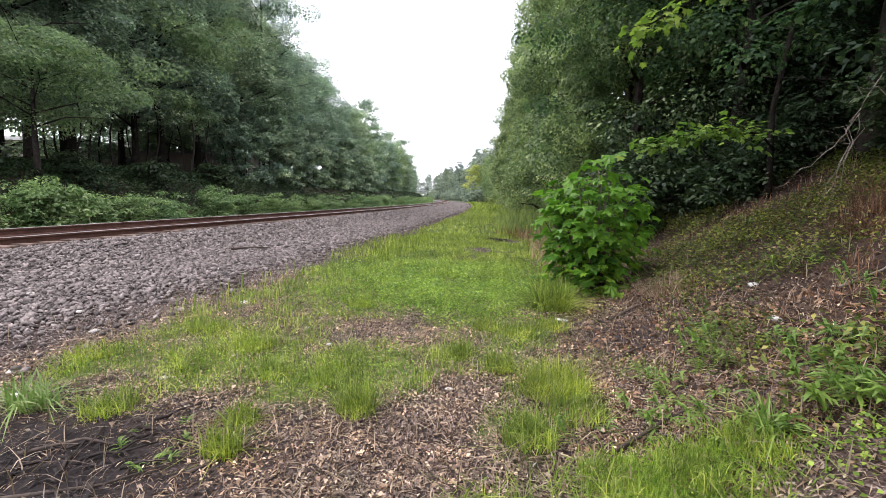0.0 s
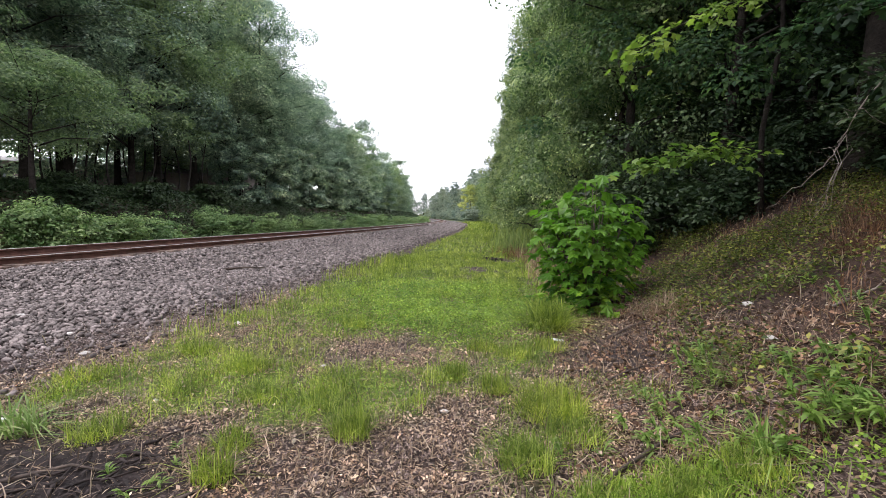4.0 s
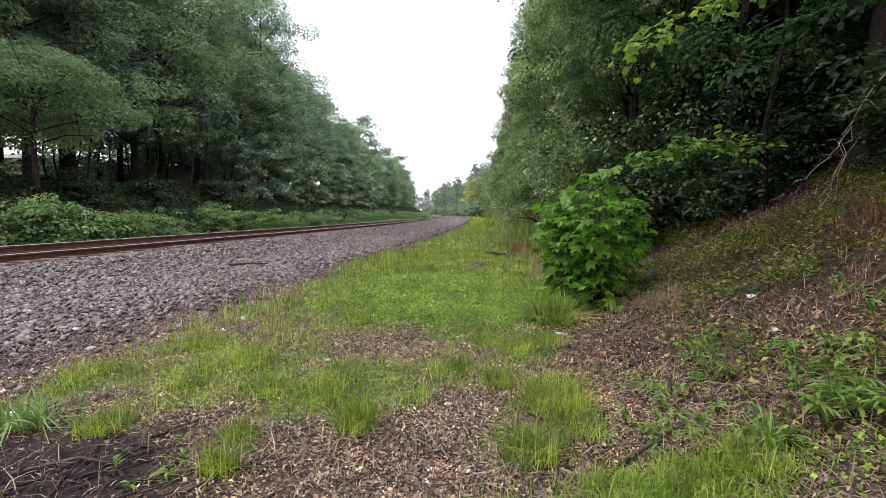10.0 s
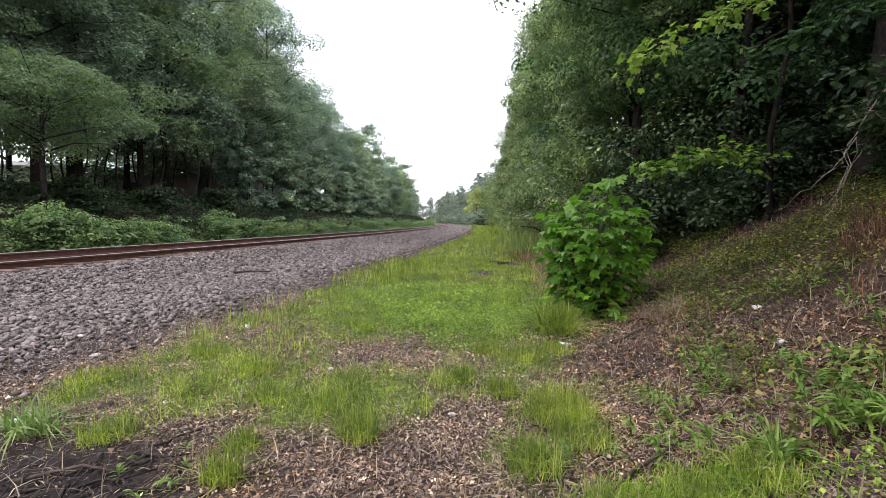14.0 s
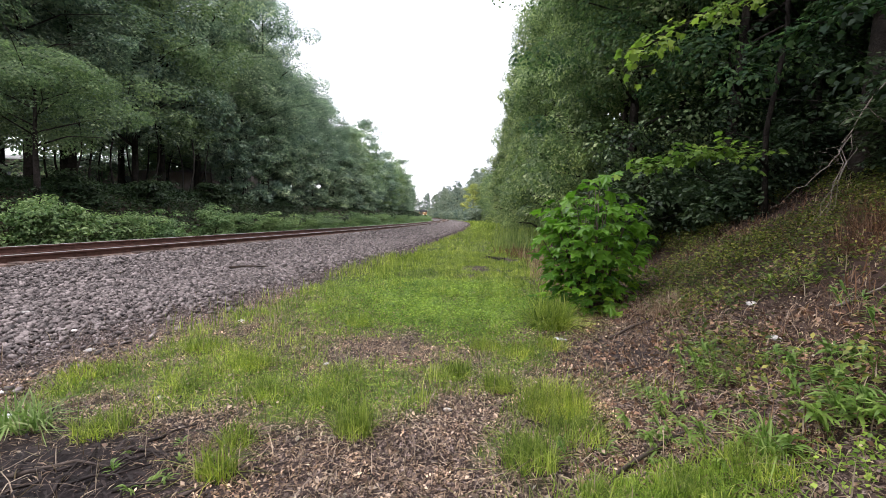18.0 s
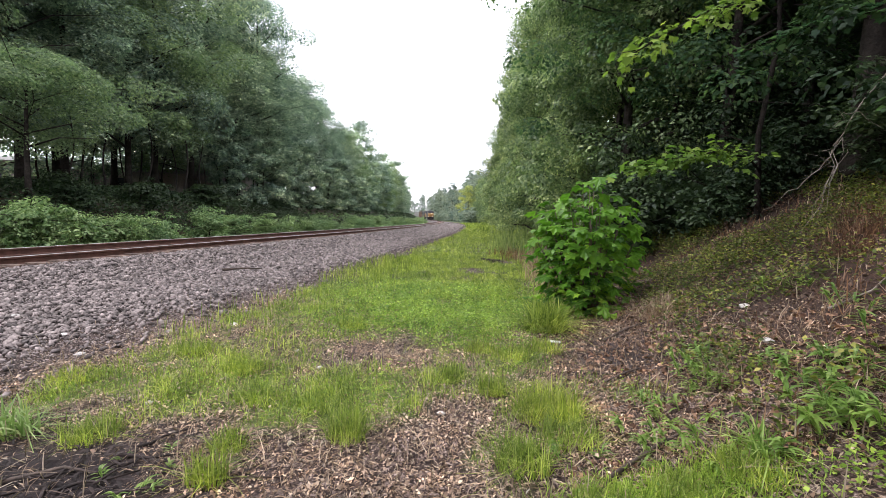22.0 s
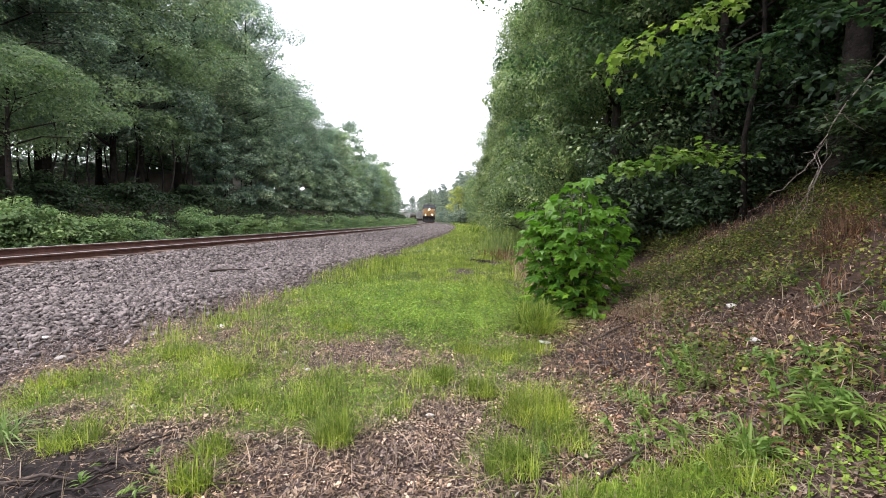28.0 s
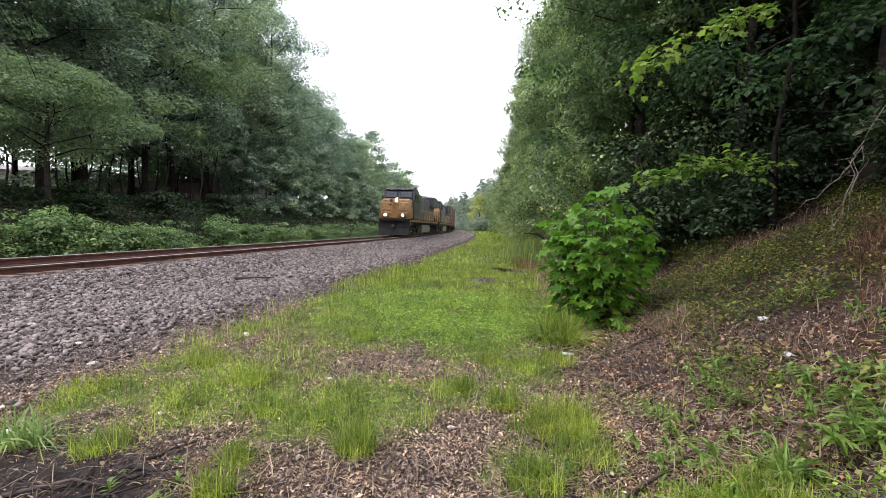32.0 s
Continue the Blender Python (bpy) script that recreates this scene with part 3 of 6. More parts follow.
# ---- trees ----
def grow(rng, height, radius, base, clumps, per, leaf, lean=0.3, droop=0.15, limbs=16, trunk_r=0.17, up=0.45, shape="oval", spreadk=1.0, shell=0.5, flat=0.55, puff=(0.22, 0.5), lump=0.45, rough_z=0.55, dome=0.55):
    """Trunk-and-limb paths, and the places, sizes and axes of a crown's leaves."""
    paths = []
    n = 9
    bend = rng.normal(0, lean, (2, 2))
    line = []
    for k in range(n):
        t = k / (n - 1)
        line.append((Vector((bend[0, 0] * t * t + bend[1, 0] * math.sin(t * 5) * 0.3, bend[0, 1] * t * t + bend[1, 1] * math.sin(t * 4) * 0.3, height * 0.93 * t - (0.4 if k == 0 else 0))), trunk_r * (1.35 if k == 0 else 1.0) * (1 - 0.9 * t) + 0.012))
    paths.append(line)
    tips = []
    for k in range(limbs):
        t = base + (0.96 - base) * ((k + rng.random()) / limbs)
        i = min(int(t / 0.93 * (n - 1)), n - 2)
        start = line[i][0].lerp(line[i + 1][0], min(1.0, t / 0.93 * (n - 1) - i))
        u = (t - base) / (1 - base)
        if shape == "oval":
            reach = radius * (0.35 + 1.0 * math.sin(math.pi * min(1, 0.18 + 0.8 * u)))
        elif shape == "column":
            reach = radius * (1.0 - 0.65 * u * u)
        else:
            reach = radius * (1.05 - 0.5 * u)
        reach *= rng.uniform(0.65, 1.15)
        g = k * 2.4 + rng.uniform(-0.5, 0.5)
        rise = rng.uniform(0.15, 0.75) * (0.4 + u)
        end = start + Vector((math.cos(g) * reach, math.sin(g) * reach, reach * rise))
        mid = start.lerp(end, 0.5) + Vector((rng.normal(0, 0.15), rng.normal(0, 0.15), reach * 0.08))
        r0 = max(0.02, trunk_r * (1 - t) * 0.55)
        paths.append([(start, r0), (mid, r0 * 0.6), (end, 0.01)])
        tips += [(start.lerp(mid, 0.7), reach), (mid, reach), (mid.lerp(end, 0.55), reach), (end, reach)]
    tips += [(line[-1][0], radius * 0.5), (line[-2][0], radius * 0.6)]
    cs = []
    lob = Vector(rng.uniform(0, 50, 3))
    for k in range(clumps):
        if rng.random() < shell:
            # outer skin of the crown, lumpy
            u, g = rng.random() ** 0.85, rng.uniform(0, 2 * math.pi)
            prof = math.sqrt(max(0.02, 1 - (2 * u - 0.82) ** 2 / 1.45)) if shape != "column" else 1.0 - 0.6 * u ** 3
            zz = height * (base + (1.0 - base) * u)
            i = min(int(zz / height * (n - 1)), n - 2)
            ax = line[i][0]
            q = radius * prof * rng.uniform(0.7, 1.02) * (1 + lump * noise.noise(Vector((math.cos(g) * 1.6, math.sin(g) * 1.6, zz * rough_z)) + lob))
            cs.append((ax.x + math.cos(g) * q, ax.y + math.sin(g) * q, max(zz, 0.2)))
            continue
        p, reach = tips[rng.integers(len(tips))]
        s = 0.34 * radius ** 0.6 * spreadk
        cs.append((p.x + rng.normal(0, s), p.y + rng.normal(0, s), max(p.z + rng.normal(0, s * 0.7), 0.25) - droop * rng.random()))
    cs = np.array(cs)
    which = rng.integers(0, clumps, clumps * per)
    rad = rng.uniform(puff[0], puff[1], clumps) * (radius / 3) ** 0.4
    # leaves sit on the domed tops of their sprays, a few inside
    u = rng.normal(size=(clumps * per, 3))
    u[:, 2] = np.where(u[:, 2] < 0, u[:, 2] * 0.45, u[:, 2])
    u /= np.linalg.norm(u, axis=1)[:, None]
    depth = np.where(rng.random(clumps * per) < dome, rng.uniform(0.86, 1.08, clumps * per), rng.uniform(0.2, 1.0, clumps * per))
    pos = cs[which] + u * (depth * rad[which] * 1.55)[:, None] * np.array([1.0, 1.0, flat])
    pos[:, 2] = np.maximum(pos[:, 2], 0.05)
    size = leaf * rng.uniform(0.6, 1.35, clumps * per)
    return paths, pos, size, frames_of(rng, clumps * per, up, u)


def tree(name, label, seed, leaf_mat, height, radius, base, clumps, per, leaf, category="tree", group="", sides=6, leaf_shape=LEAF_DIAMOND, leaf_faces=QUAD, bark=None, **kw):
    rng = np.random.default_rng(seed)
    paths, pos, size, axes = grow(rng, height, radius, base, clumps, per, leaf, **kw)
    top = tagged(new(name), label, category, group)
    for k, path in enumerate(paths if name == "sapling" else [paths]):
        v, f = tubes([path] if name == "sapling" else path, sides)
        part_mesh("branch" if k else "trunk", mesh_of("trunk", v, f, bark or M_BARK, smooth=True), top)
    v, f = scatter(leaf_shape, leaf_faces, pos, size, axes)
    part_mesh("crown", mesh_of("crown", v, f, leaf_mat), top)
    return top


def plant(protos, spots, seed, lift=-0.1, scale=(0.85, 1.15)):
    """Puts copies of the trees on the spots; the first use of each takes the tree itself."""
    r = random.Random(seed)
    used = set()
    for i, (x, y) in enumerate(spots):
        t = protos[i % len(protos)]
        s = r.uniform(*scale)
        m = pose(x, y, ground_z(x, y) + lift, 0, 0, r.uniform(0, 360)) @ Matrix.Diagonal((s, s, s * r.uniform(0.92, 1.1), 1))
        if t.name in used:
            copy_thing(t, m)
        else:
            used.add(t.name)
            t.matrix_basis = m


def plant_more(protos, spots, seed, scale):
    """Further copies of trees that already stand."""
    r = random.Random(seed)
    for i, (x, y) in enumerate(spots):
        s = r.uniform(*scale)
        copy_thing(protos[i % len(protos)], pose(x, y, ground_z(x, y) - 0.1, 0, 0, r.uniform(0, 360)) @ Matrix.Diagonal((s * 1.1, s * 1.1, s, 1)))


def along(y0, y1, step, off, seed, jit=1.2):
    r = random.Random(seed)
    out, y = [], y0
    while y < y1:
        x = track_x(y) + off + r.uniform(-jit, jit)
        out.append((x, y + r.uniform(-jit, jit)))
        y += step * r.uniform(0.8, 1.25)
    return out


LEFT = [tree("oak_tree", "tall dark green broadleaf tree above the far bank", 100 + k, M_LEAF_OAK, h, rad, b, 105, 400, 0.175, group="trees along the far bank", limbs=26, trunk_r=0.24, spreadk=1.4, flat=0.6, puff=(0.45, 1.05), up=0.42, shell=0.7, lump=0.75, dome=0.9)
        for k, (h, rad, b) in enumerate([(16.5, 3.7, 0.24), (18, 4.0, 0.28), (15, 3.5, 0.23), (17, 3.4, 0.25)])]
LEFT += [tree("locust_tree", "lighter green feathery broadleaf tree by the railway", 110, M_LEAF_LOCUST, 14.5, 4.0, 0.22, 100, 380, 0.165, group="trees along the far bank", limbs=22, trunk_r=0.2, spreadk=1.4, flat=0.5, puff=(0.45, 1.0), up=0.35, shell=0.7, lump=0.75, dome=0.9)]
plant(LEFT, along(15, 33, 4.4, -14.8, 1, 1.0) + along(33, 46, 4.0, -13.7, 33, 0.8) + along(8, 48, 6.5, -20.5, 3, 1.6), 7, scale=(0.98, 1.16))
plant_more(LEFT, along(48, 62, 4.4, -15.8, 31, 0.8) + along(48, 64, 5.0, -20.5, 34, 1.2), 77, (0.92, 1.0))
plant_more(LEFT, along(62, 78, 4.4, -15.2, 35, 0.8), 78, (0.78, 0.86))
LEFT_OFF = [tree("oak_tree", "tall green broadleaf tree along the distant bank", 104 + k, m, h, rad, 0.02, 95, 190, 0.28, group="trees along the far bank", limbs=18, trunk_r=0.2, sides=5, spreadk=1.4, flat=0.62, puff=(0.5, 1.1), up=0.42, shell=0.75, lump=0.95, dome=0.9)
            for k, (m, h, rad) in enumerate([(M_LEAF_OAK, 16, 3.7), (M_LEAF_LOCUST, 14.5, 3.9), (M_LEAF_OAK, 17, 3.5)])]
plant(LEFT_OFF, along(78, 100, 4.6, -14.6, 21) + along(70, 130, 9, -20, 4, 2), 8, scale=(0.82, 0.92))
copy_thing(LEFT[1], pose(track_x(47) - 13.4, 47, 2.2, 0, 0, 40) @ Matrix.Diagonal((1.08, 1.08, 1.12, 1)))
plant_more(LEFT_OFF, along(100, 135, 4.6, -13.6, 22), 8, (0.8, 0.9))
plant_more(LEFT_OFF, along(135, 430, 6, -15.2, 2), 8, (0.78, 0.92))
LEFT_BACK = [tree("oak_tree", "tall broadleaf tree behind the front trees", 108 + k, M_LEAF_OAK, h, rad, 0.07, 140, 80, 0.34, group="trees along the far bank", limbs=18, trunk_r=0.2, sides=5, spreadk=1.2, flat=0.55, puff=(0.45, 0.85), lump=0.7)
             for k, (h, rad) in enumerate([(15, 3.9), (17, 3.8)])]
plant(LEFT_BACK, along(18, 76, 5.5, -28, 41, 2), 9, scale=(0.9, 1.1))
LOW = tree("small_locust_tree", "low spreading light green tree overhanging the bank", 120, M_LEAF_LOCUST, 6.2, 3.1, 0.34, 70, 400, 0.12, limbs=18, trunk_r=0.12, flat=0.42, puff=(0.45, 0.9), up=0.4, lump=0.9, dome=0.9)
LOW.matrix_basis = pose(-16.6, 19.6, ground_z(-16.6, 19.6) - 0.1)
SAPLING = [tree("sapling", "slender dark sapling standing on the bank", 180 + k, M_LEAF_OAK, h, 1.2, 0.5, 34, 40, 0.16, "tree", "saplings on the far bank", limbs=8, trunk_r=0.055, sides=5, lean=0.8)
           for k, h in enumerate((7.0, 6.0, 8.0))]
plant(SAPLING, along(16, 44, 1.9, -11.6, 71, 0.8) + along(18, 44, 2.6, -16.5, 72, 1.2), 73)
# the bank's shade comes from this dark leaf colour as well
BANK = [tree("understory_bush", "leafy undergrowth on the far bank, coloured dark for shade", 125 + k, M_LEAF_UNDER, h, rad, 0.03, 60, 46, 0.22, "bush", "undergrowth on the far bank", limbs=12, trunk_r=0.04, sides=5, spreadk=1.3)
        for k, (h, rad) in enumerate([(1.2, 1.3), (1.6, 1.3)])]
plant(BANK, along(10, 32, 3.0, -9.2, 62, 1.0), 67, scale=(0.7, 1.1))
BANK_TALL = [tree("understory_tree", "dense green undergrowth reaching down the bank", 128 + k, M_LEAF_OAK, h, rad, 0.02, 60, 150, 0.18, "bush", "undergrowth on the far bank", limbs=14, trunk_r=0.05, sides=5, spreadk=1.3)
             for k, (h, rad) in enumerate([(4.0, 2.0), (5.2, 2.1)])]
plant(BANK_TALL, along(39, 75, 2.9, -10.6, 65, 0.8) + along(75, 230, 5.5, -13.6, 66, 0.8), 68, scale=(0.8, 1.15))

HEDGE = [tree("vine_covered_tree", "tall tree clothed to the ground in green vines", 130 + k, M_LEAF_HEDGE, h, rad, 0.03, 160, 340, 0.105, group="trees along the clearing", limbs=34, trunk_r=0.15, shape="column", spreadk=1.15, flat=0.8, puff=(0.28, 0.62), up=0.3, shell=0.8, lump=0.85, rough_z=0.5, dome=0.9)
         for k, (h, rad) in enumerate([(11.5, 2.1), (12.8, 2.3), (10.5, 2.0)])]
plant(HEDGE, [(toe_x(y) + 1.75 + 0.5 * math.sin(y * 1.7), y) for y in spread((13.0, 42, 2.9))], 17)
HEDGE_OFF = [tree("vine_covered_tree", "tall leafy green tree along the distant clearing", 135 + k, M_LEAF_HEDGE, h, rad, 0.02, 120, 200, 0.15, group="trees along the clearing", limbs=20, trunk_r=0.15, shape="column", sides=5, spreadk=1.2, flat=0.7, puff=(0.35, 0.75), up=0.3, shell=0.8, lump=0.85, dome=0.9)
             for k, (h, rad) in enumerate([(11.5, 2.3), (13, 2.4)])]
plant(HEDGE_OFF, [(toe_x(y) + 2.0 + 0.5 * math.sin(y * 1.7), y) for y in spread((42, 62, 3.0))] + [(toe_x(y) + 2.4, y) for y in spread((62, 180, 6))] + [(toe_x(y) + 5.0, y + 1) for y in spread((18, 80, 7))], 18)

WOODS = [tree("woodland_tree", "slender shaded woodland tree on the slope", 140 + k, M_LEAF_WOOD, h, rad, b, 170, 190, 0.105, group="trees in the wood", limbs=24, trunk_r=0.12, spreadk=1.4, flat=0.5, puff=(0.28, 0.6), up=0.4, dome=0.85)
         for k, (h, rad, b) in enumerate([(10.5, 3.0, 0.22), (12, 3.2, 0.26), (9, 2.8, 0.2)])]
BIG_WOOD = tree("large_woodland_tree", "thick dark trunk of a large tree on the slope", 148, M_LEAF_WOOD, 15, 3.6, 0.36, 240, 80, 0.14, limbs=24, trunk_r=0.22, sides=10, spreadk=1.3)
BIG_WOOD.matrix_basis = pose(7.1, 7.7, ground_z(7.1, 7.7) - 0.2)
# the last one, at (7.4, 1.2), stands out of view to shade the slope
plant(WOODS, [(6.2, 10.2), (6.4, 12.4), (8.4, 10.5), (9.2, 7.2), (8.2, 5.0), (9.8, 3.6), (7.4, 1.2)], 27)
WOODS_IN = [tree("woodland_tree", "dark woodland tree filling out the wood and its shade", 145 + k, M_LEAF_WOOD, h, rad, b, 150, 46, 0.22, group="trees in the wood", limbs=18, trunk_r=0.13, sides=5, spreadk=1.3)
            for k, (h, rad, b) in enumerate([(11, 3.2, 0.14), (13, 3.4, 0.2)])]
plant(WOODS_IN, [(8.2, 13.4), (10.5, 11.5), (11.2, 8.6), (12.4, 5.8), (12.5, 13.0), (14.0, 9.6), (10.6, 1.6), (15.5, 6.0), (16.0, 13.0), (18.5, 9.0), (20.0, 15.0), (14.0, 18.0), (11.0, 17.0), (18.0, 21.0), (9.4, 18.5), (13, 24), (22, 4), (16, 1.0), (15.8, 16.2), (17.2, 18.8), (20.5, 19), (15, 14.8), (23, 16), (12.6, 15.6), (19, 12.5), (17.5, 11),
                 # negative y: unseen trees, added to cast shade on slope and foreground
                 (8.2, -1.6), (6.4, -4.2), (9.0, -7.0), (11.5, -3.5), (6.8, -9), (21, 24), (26, 12), (25, 19), (12, 29), (18, 30), (28, 6)], 28)
# same darkened leaves, to deepen the shade inside the wood
BRUSH = [tree("woodland_bush", "leafy bush under the trees on the slope, coloured dark for shade", 170 + k, M_LEAF_UNDER, h, rad, 0.05, 70, 60, 0.1, "bush", "bushes in the wood", limbs=12, trunk_r=0.025, sides=5, spreadk=1.2)
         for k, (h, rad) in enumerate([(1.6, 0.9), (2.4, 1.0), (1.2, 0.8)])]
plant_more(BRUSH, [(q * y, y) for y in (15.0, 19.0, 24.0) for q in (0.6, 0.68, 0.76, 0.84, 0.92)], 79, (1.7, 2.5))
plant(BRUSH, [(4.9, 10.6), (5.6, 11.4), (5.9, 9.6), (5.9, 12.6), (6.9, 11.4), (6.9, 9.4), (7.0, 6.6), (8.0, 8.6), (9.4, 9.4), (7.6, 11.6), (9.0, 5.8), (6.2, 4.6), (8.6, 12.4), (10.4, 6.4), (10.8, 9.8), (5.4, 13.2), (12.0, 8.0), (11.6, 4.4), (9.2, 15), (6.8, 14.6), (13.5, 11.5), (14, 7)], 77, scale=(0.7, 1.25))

# far trees and bushes take their haze from the pale leaf colour
FAR = [tree("distant_tree", "haze-tinted green tree beyond the bend", 150 + k, m, h, rad, 0.0, 100, 100, 0.42, group="trees beyond the bend", limbs=20, trunk_r=0.3, sides=5, spreadk=1.3, up=0.35, dome=0.8)
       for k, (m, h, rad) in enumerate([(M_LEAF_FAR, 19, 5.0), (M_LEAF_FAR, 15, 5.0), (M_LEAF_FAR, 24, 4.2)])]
YELLOW = tree("yellowing_tree", "yellow-green tree standing out before the hazy wood", 159, M_LEAF_YELLOW, 12.5, 3.4, 0.1, 110, 60, 0.36, limbs=16, trunk_r=0.2, sides=5, flat=0.6, puff=(0.4, 0.8), lump=0.8)
YELLOW.matrix_basis = pose(12.6, 165, ground_z(12.6, 165) - 0.1)
fr = random.Random(5)
far_spots = [(track_x(y) + o + fr.uniform(-1.5, 1.5), y + fr.uniform(-2, 2)) for o, y0, y1, st in ((14.5, 180, 345, 9), (21, 190, 345, 11), (30, 200, 350, 14)) for y in spread((y0, y1, st))]
far_spots += [(-34 + 6.5 * k + fr.uniform(-2, 2), 392 + 6 * math.sin(k * 2.1)) for k in range(14)] + [(-30 + 7 * k, 412) for k in range(12)]
far_spots += [(-30 + 5.5 * k + fr.uniform(-1.5, 1.5), 432 + 5 * math.sin(k)) for k in range(14)]
far_spots = [q for q in far_spots if side(*q) > 9.5]
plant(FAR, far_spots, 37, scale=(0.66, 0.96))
FAR_BUSH = [tree("distant_bush", "haze-tinted green bush at the foot of the distant trees", 156 + k, M_LEAF_FAR, h, rad, 0.02, 50, 34, 0.5, "bush", "bushes beyond the bend", limbs=10, trunk_r=0.06, sides=5, spreadk=1.4)
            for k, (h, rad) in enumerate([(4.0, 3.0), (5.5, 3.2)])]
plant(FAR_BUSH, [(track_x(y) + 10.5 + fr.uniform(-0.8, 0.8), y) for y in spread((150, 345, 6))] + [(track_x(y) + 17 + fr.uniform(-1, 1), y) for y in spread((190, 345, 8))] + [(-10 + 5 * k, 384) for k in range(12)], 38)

SHRUB = [tree("trackside_shrub", "pale green leafy shrub at the foot of the bank", 160 + k, M_LEAF_SHRUB, h, rad, 0.08, 70, 90, 0.115, "shrub", "shrubs along the far bank", limbs=14, trunk_r=0.03, sides=5)
         for k, (h, rad) in enumerate([(1.4, 1.0), (1.1, 1.1), (1.7, 0.9)])]
plant(SHRUB, along(9, 19, 1.9, -5.2, 5, 0.4), 47, scale=(0.9, 1.25))
plant_more(SHRUB, along(19, 40, 2.8, -5.0, 6, 0.5) + along(40, 150, 4, -5.2, 8, 0.6), 48, (0.65, 1.0))


# ---- turf, weeds and litter ----
def blades(name, pos, height, width, rng, mat, label, bend=0.45, category="grass", make=True):
    n = len(pos)
    g = rng.uniform(0, 2 * math.pi, n)
    side_v = np.stack([np.cos(g), np.sin(g), np.zeros(n)], 1)
    h = rng.uniform(0, 2 * math.pi, n)
    b = np.abs(rng.normal(0, bend, n))
    w, t = width[:, None] * 0.5, height[:, None]

    def along_blade(q):
        """A point part of the way up: the blade bows over towards its tip."""
        return pos + t * np.stack([np.cos(h) * b * 1.5 * q ** 1.8, np.sin(h) * b * 1.5 * q ** 1.8, q * np.clip(1 - 0.62 * b * q ** 1.6, 0.15, 1)], 1)

    p1, p2 = along_blade(0.4), along_blade(0.75)
    v = np.stack([pos - side_v * w, pos + side_v * w, p1 + side_v * w * 0.9, p1 - side_v * w * 0.9, p2 + side_v * w * 0.6, p2 - side_v * w * 0.6, along_blade(1.0)], 1).reshape(-1, 3)
    k = (np.arange(n) * 7)[:, None]
    me = mesh_of(name, v, [np.array([[0, 1, 2, 3]]) + k, np.array([[3, 2, 4, 5]]) + k, np.array([[5, 4, 6]]) + k], mat)
    return stuff(name, me, label, category) if make else me


def sow(rng, x0, x1, y0, y1, n, keep):
    """Places on the ground where keep(x, y) beats chance."""
    xs, ys, c = rng.uniform(x0, x1, n), rng.uniform(y0, y1, n), rng.random(n)
    out = [(x, y, ground_z(x, y)) for x, y, k in zip(xs, ys, c) if k < keep(x, y)]
    return np.array(out)


M_FRESH = leafy("fresh_grass", (0.1, 0.18, 0.024), (0.2, 0.31, 0.042), (0.37, 0.48, 0.11), 0.35, 0.5, 0.9)
rng = np.random.default_rng(21)
turf = [(sow(rng, -4.6, 3.0, 1.9, 5.5, 60000, green_at), 0.04, 0.15, 0.0055), (sow(rng, -5.0, 3.2, 5.5, 10, 42000, green_at), 0.05, 0.14, 0.0075),
        (sow(rng, -4.0, 4.6, 10, 20, 70000, lambda x, y: 1.5 * green_at(x, y)), 0.05, 0.14, 0.011), (sow(rng, -4, 15, 55, 150, 22000, lambda x, y: 0.9 * smooth(6.3, 6.8, side(x, y)) * smooth(1.5, 0.2, x - toe_x(y))), 0.2, 0.5, 0.09), (sow(rng, -2.5, 6.4, 20, 55, 46000, lambda x, y: 0.9 * smooth(6.3, 6.8, side(x, y)) * smooth(0.5, -0.2, x - toe_x(y)) * (0.45 + 0.55 * smooth(-0.3, 0.2, noise.noise((x * 0.9, y * 0.5, 1.1))))), 0.07, 0.2, 0.022)]
P = np.concatenate([t[0] for t in turf])
H = np.concatenate([rng.uniform(t[1], t[2], len(t[0])) for t in turf]) * np.array([0.45 + 1.25 * smooth(-0.35, 0.5, noise.noise((q[0] * 2.6, q[1] * 2.6, 4.4))) for q in P]) * (0.75 + 0.5 * rng.random(len(P))) * np.array([1 - 0.5 * blot(q[0], q[1], 0.2, 6.7, 1.2, 1.0) for q in P])
W = np.concatenate([np.full(len(t[0]), t[3]) for t in turf]) * rng.uniform(0.7, 1.3, len(P))
blades("turf_grass", P, H, W, rng, M_GRASS, "short bright green meadow grass beside the gravel", 0.8)

p = sow(rng, 0.6, 2.2, 1.7, 3.0, 17000, lambda x, y: min(1.0, 1.6 * blot(x, y, 1.35, 2.3, 0.42, 0.22)))
q2 = sow(rng, -4.2, 0.8, -5, 1.9, 9000, green_at)
blades("rough_grass", q2, rng.uniform(0.04, 0.12, len(q2)), rng.uniform(0.006, 0.01, len(q2)), rng, M_GRASS, "short rough green grass on bare soil", 0.5)
blades("fresh_grass", p, rng.uniform(0.035, 0.1, len(p)), rng.uniform(0.005, 0.009, len(p)), rng, M_FRESH, "dense fresh bright green grass", 0.85)
p = np.concatenate([sow(rng, -4.4, 3.0, 1.9, 9, 9000, lambda x, y: 0.5 * (1 - green_at(x, y)) * smooth(6.1, 6.6, side(x, y)) + 0.15), sow(rng, 1.4, 7, 2, 11, 16000, lambda x, y: 0.7 * smooth(0, 0.5, x - toe_x(y)) * (0.4 + noise.noise((x * 1.2, y * 1.2, 9.0))))])
blades("dry_grass", p, rng.uniform(0.05, 0.22, len(p)), rng.uniform(0.004, 0.008, len(p)), rng, M_GRASS_DRY, "thin strands of dry straw-coloured grass", 0.9)

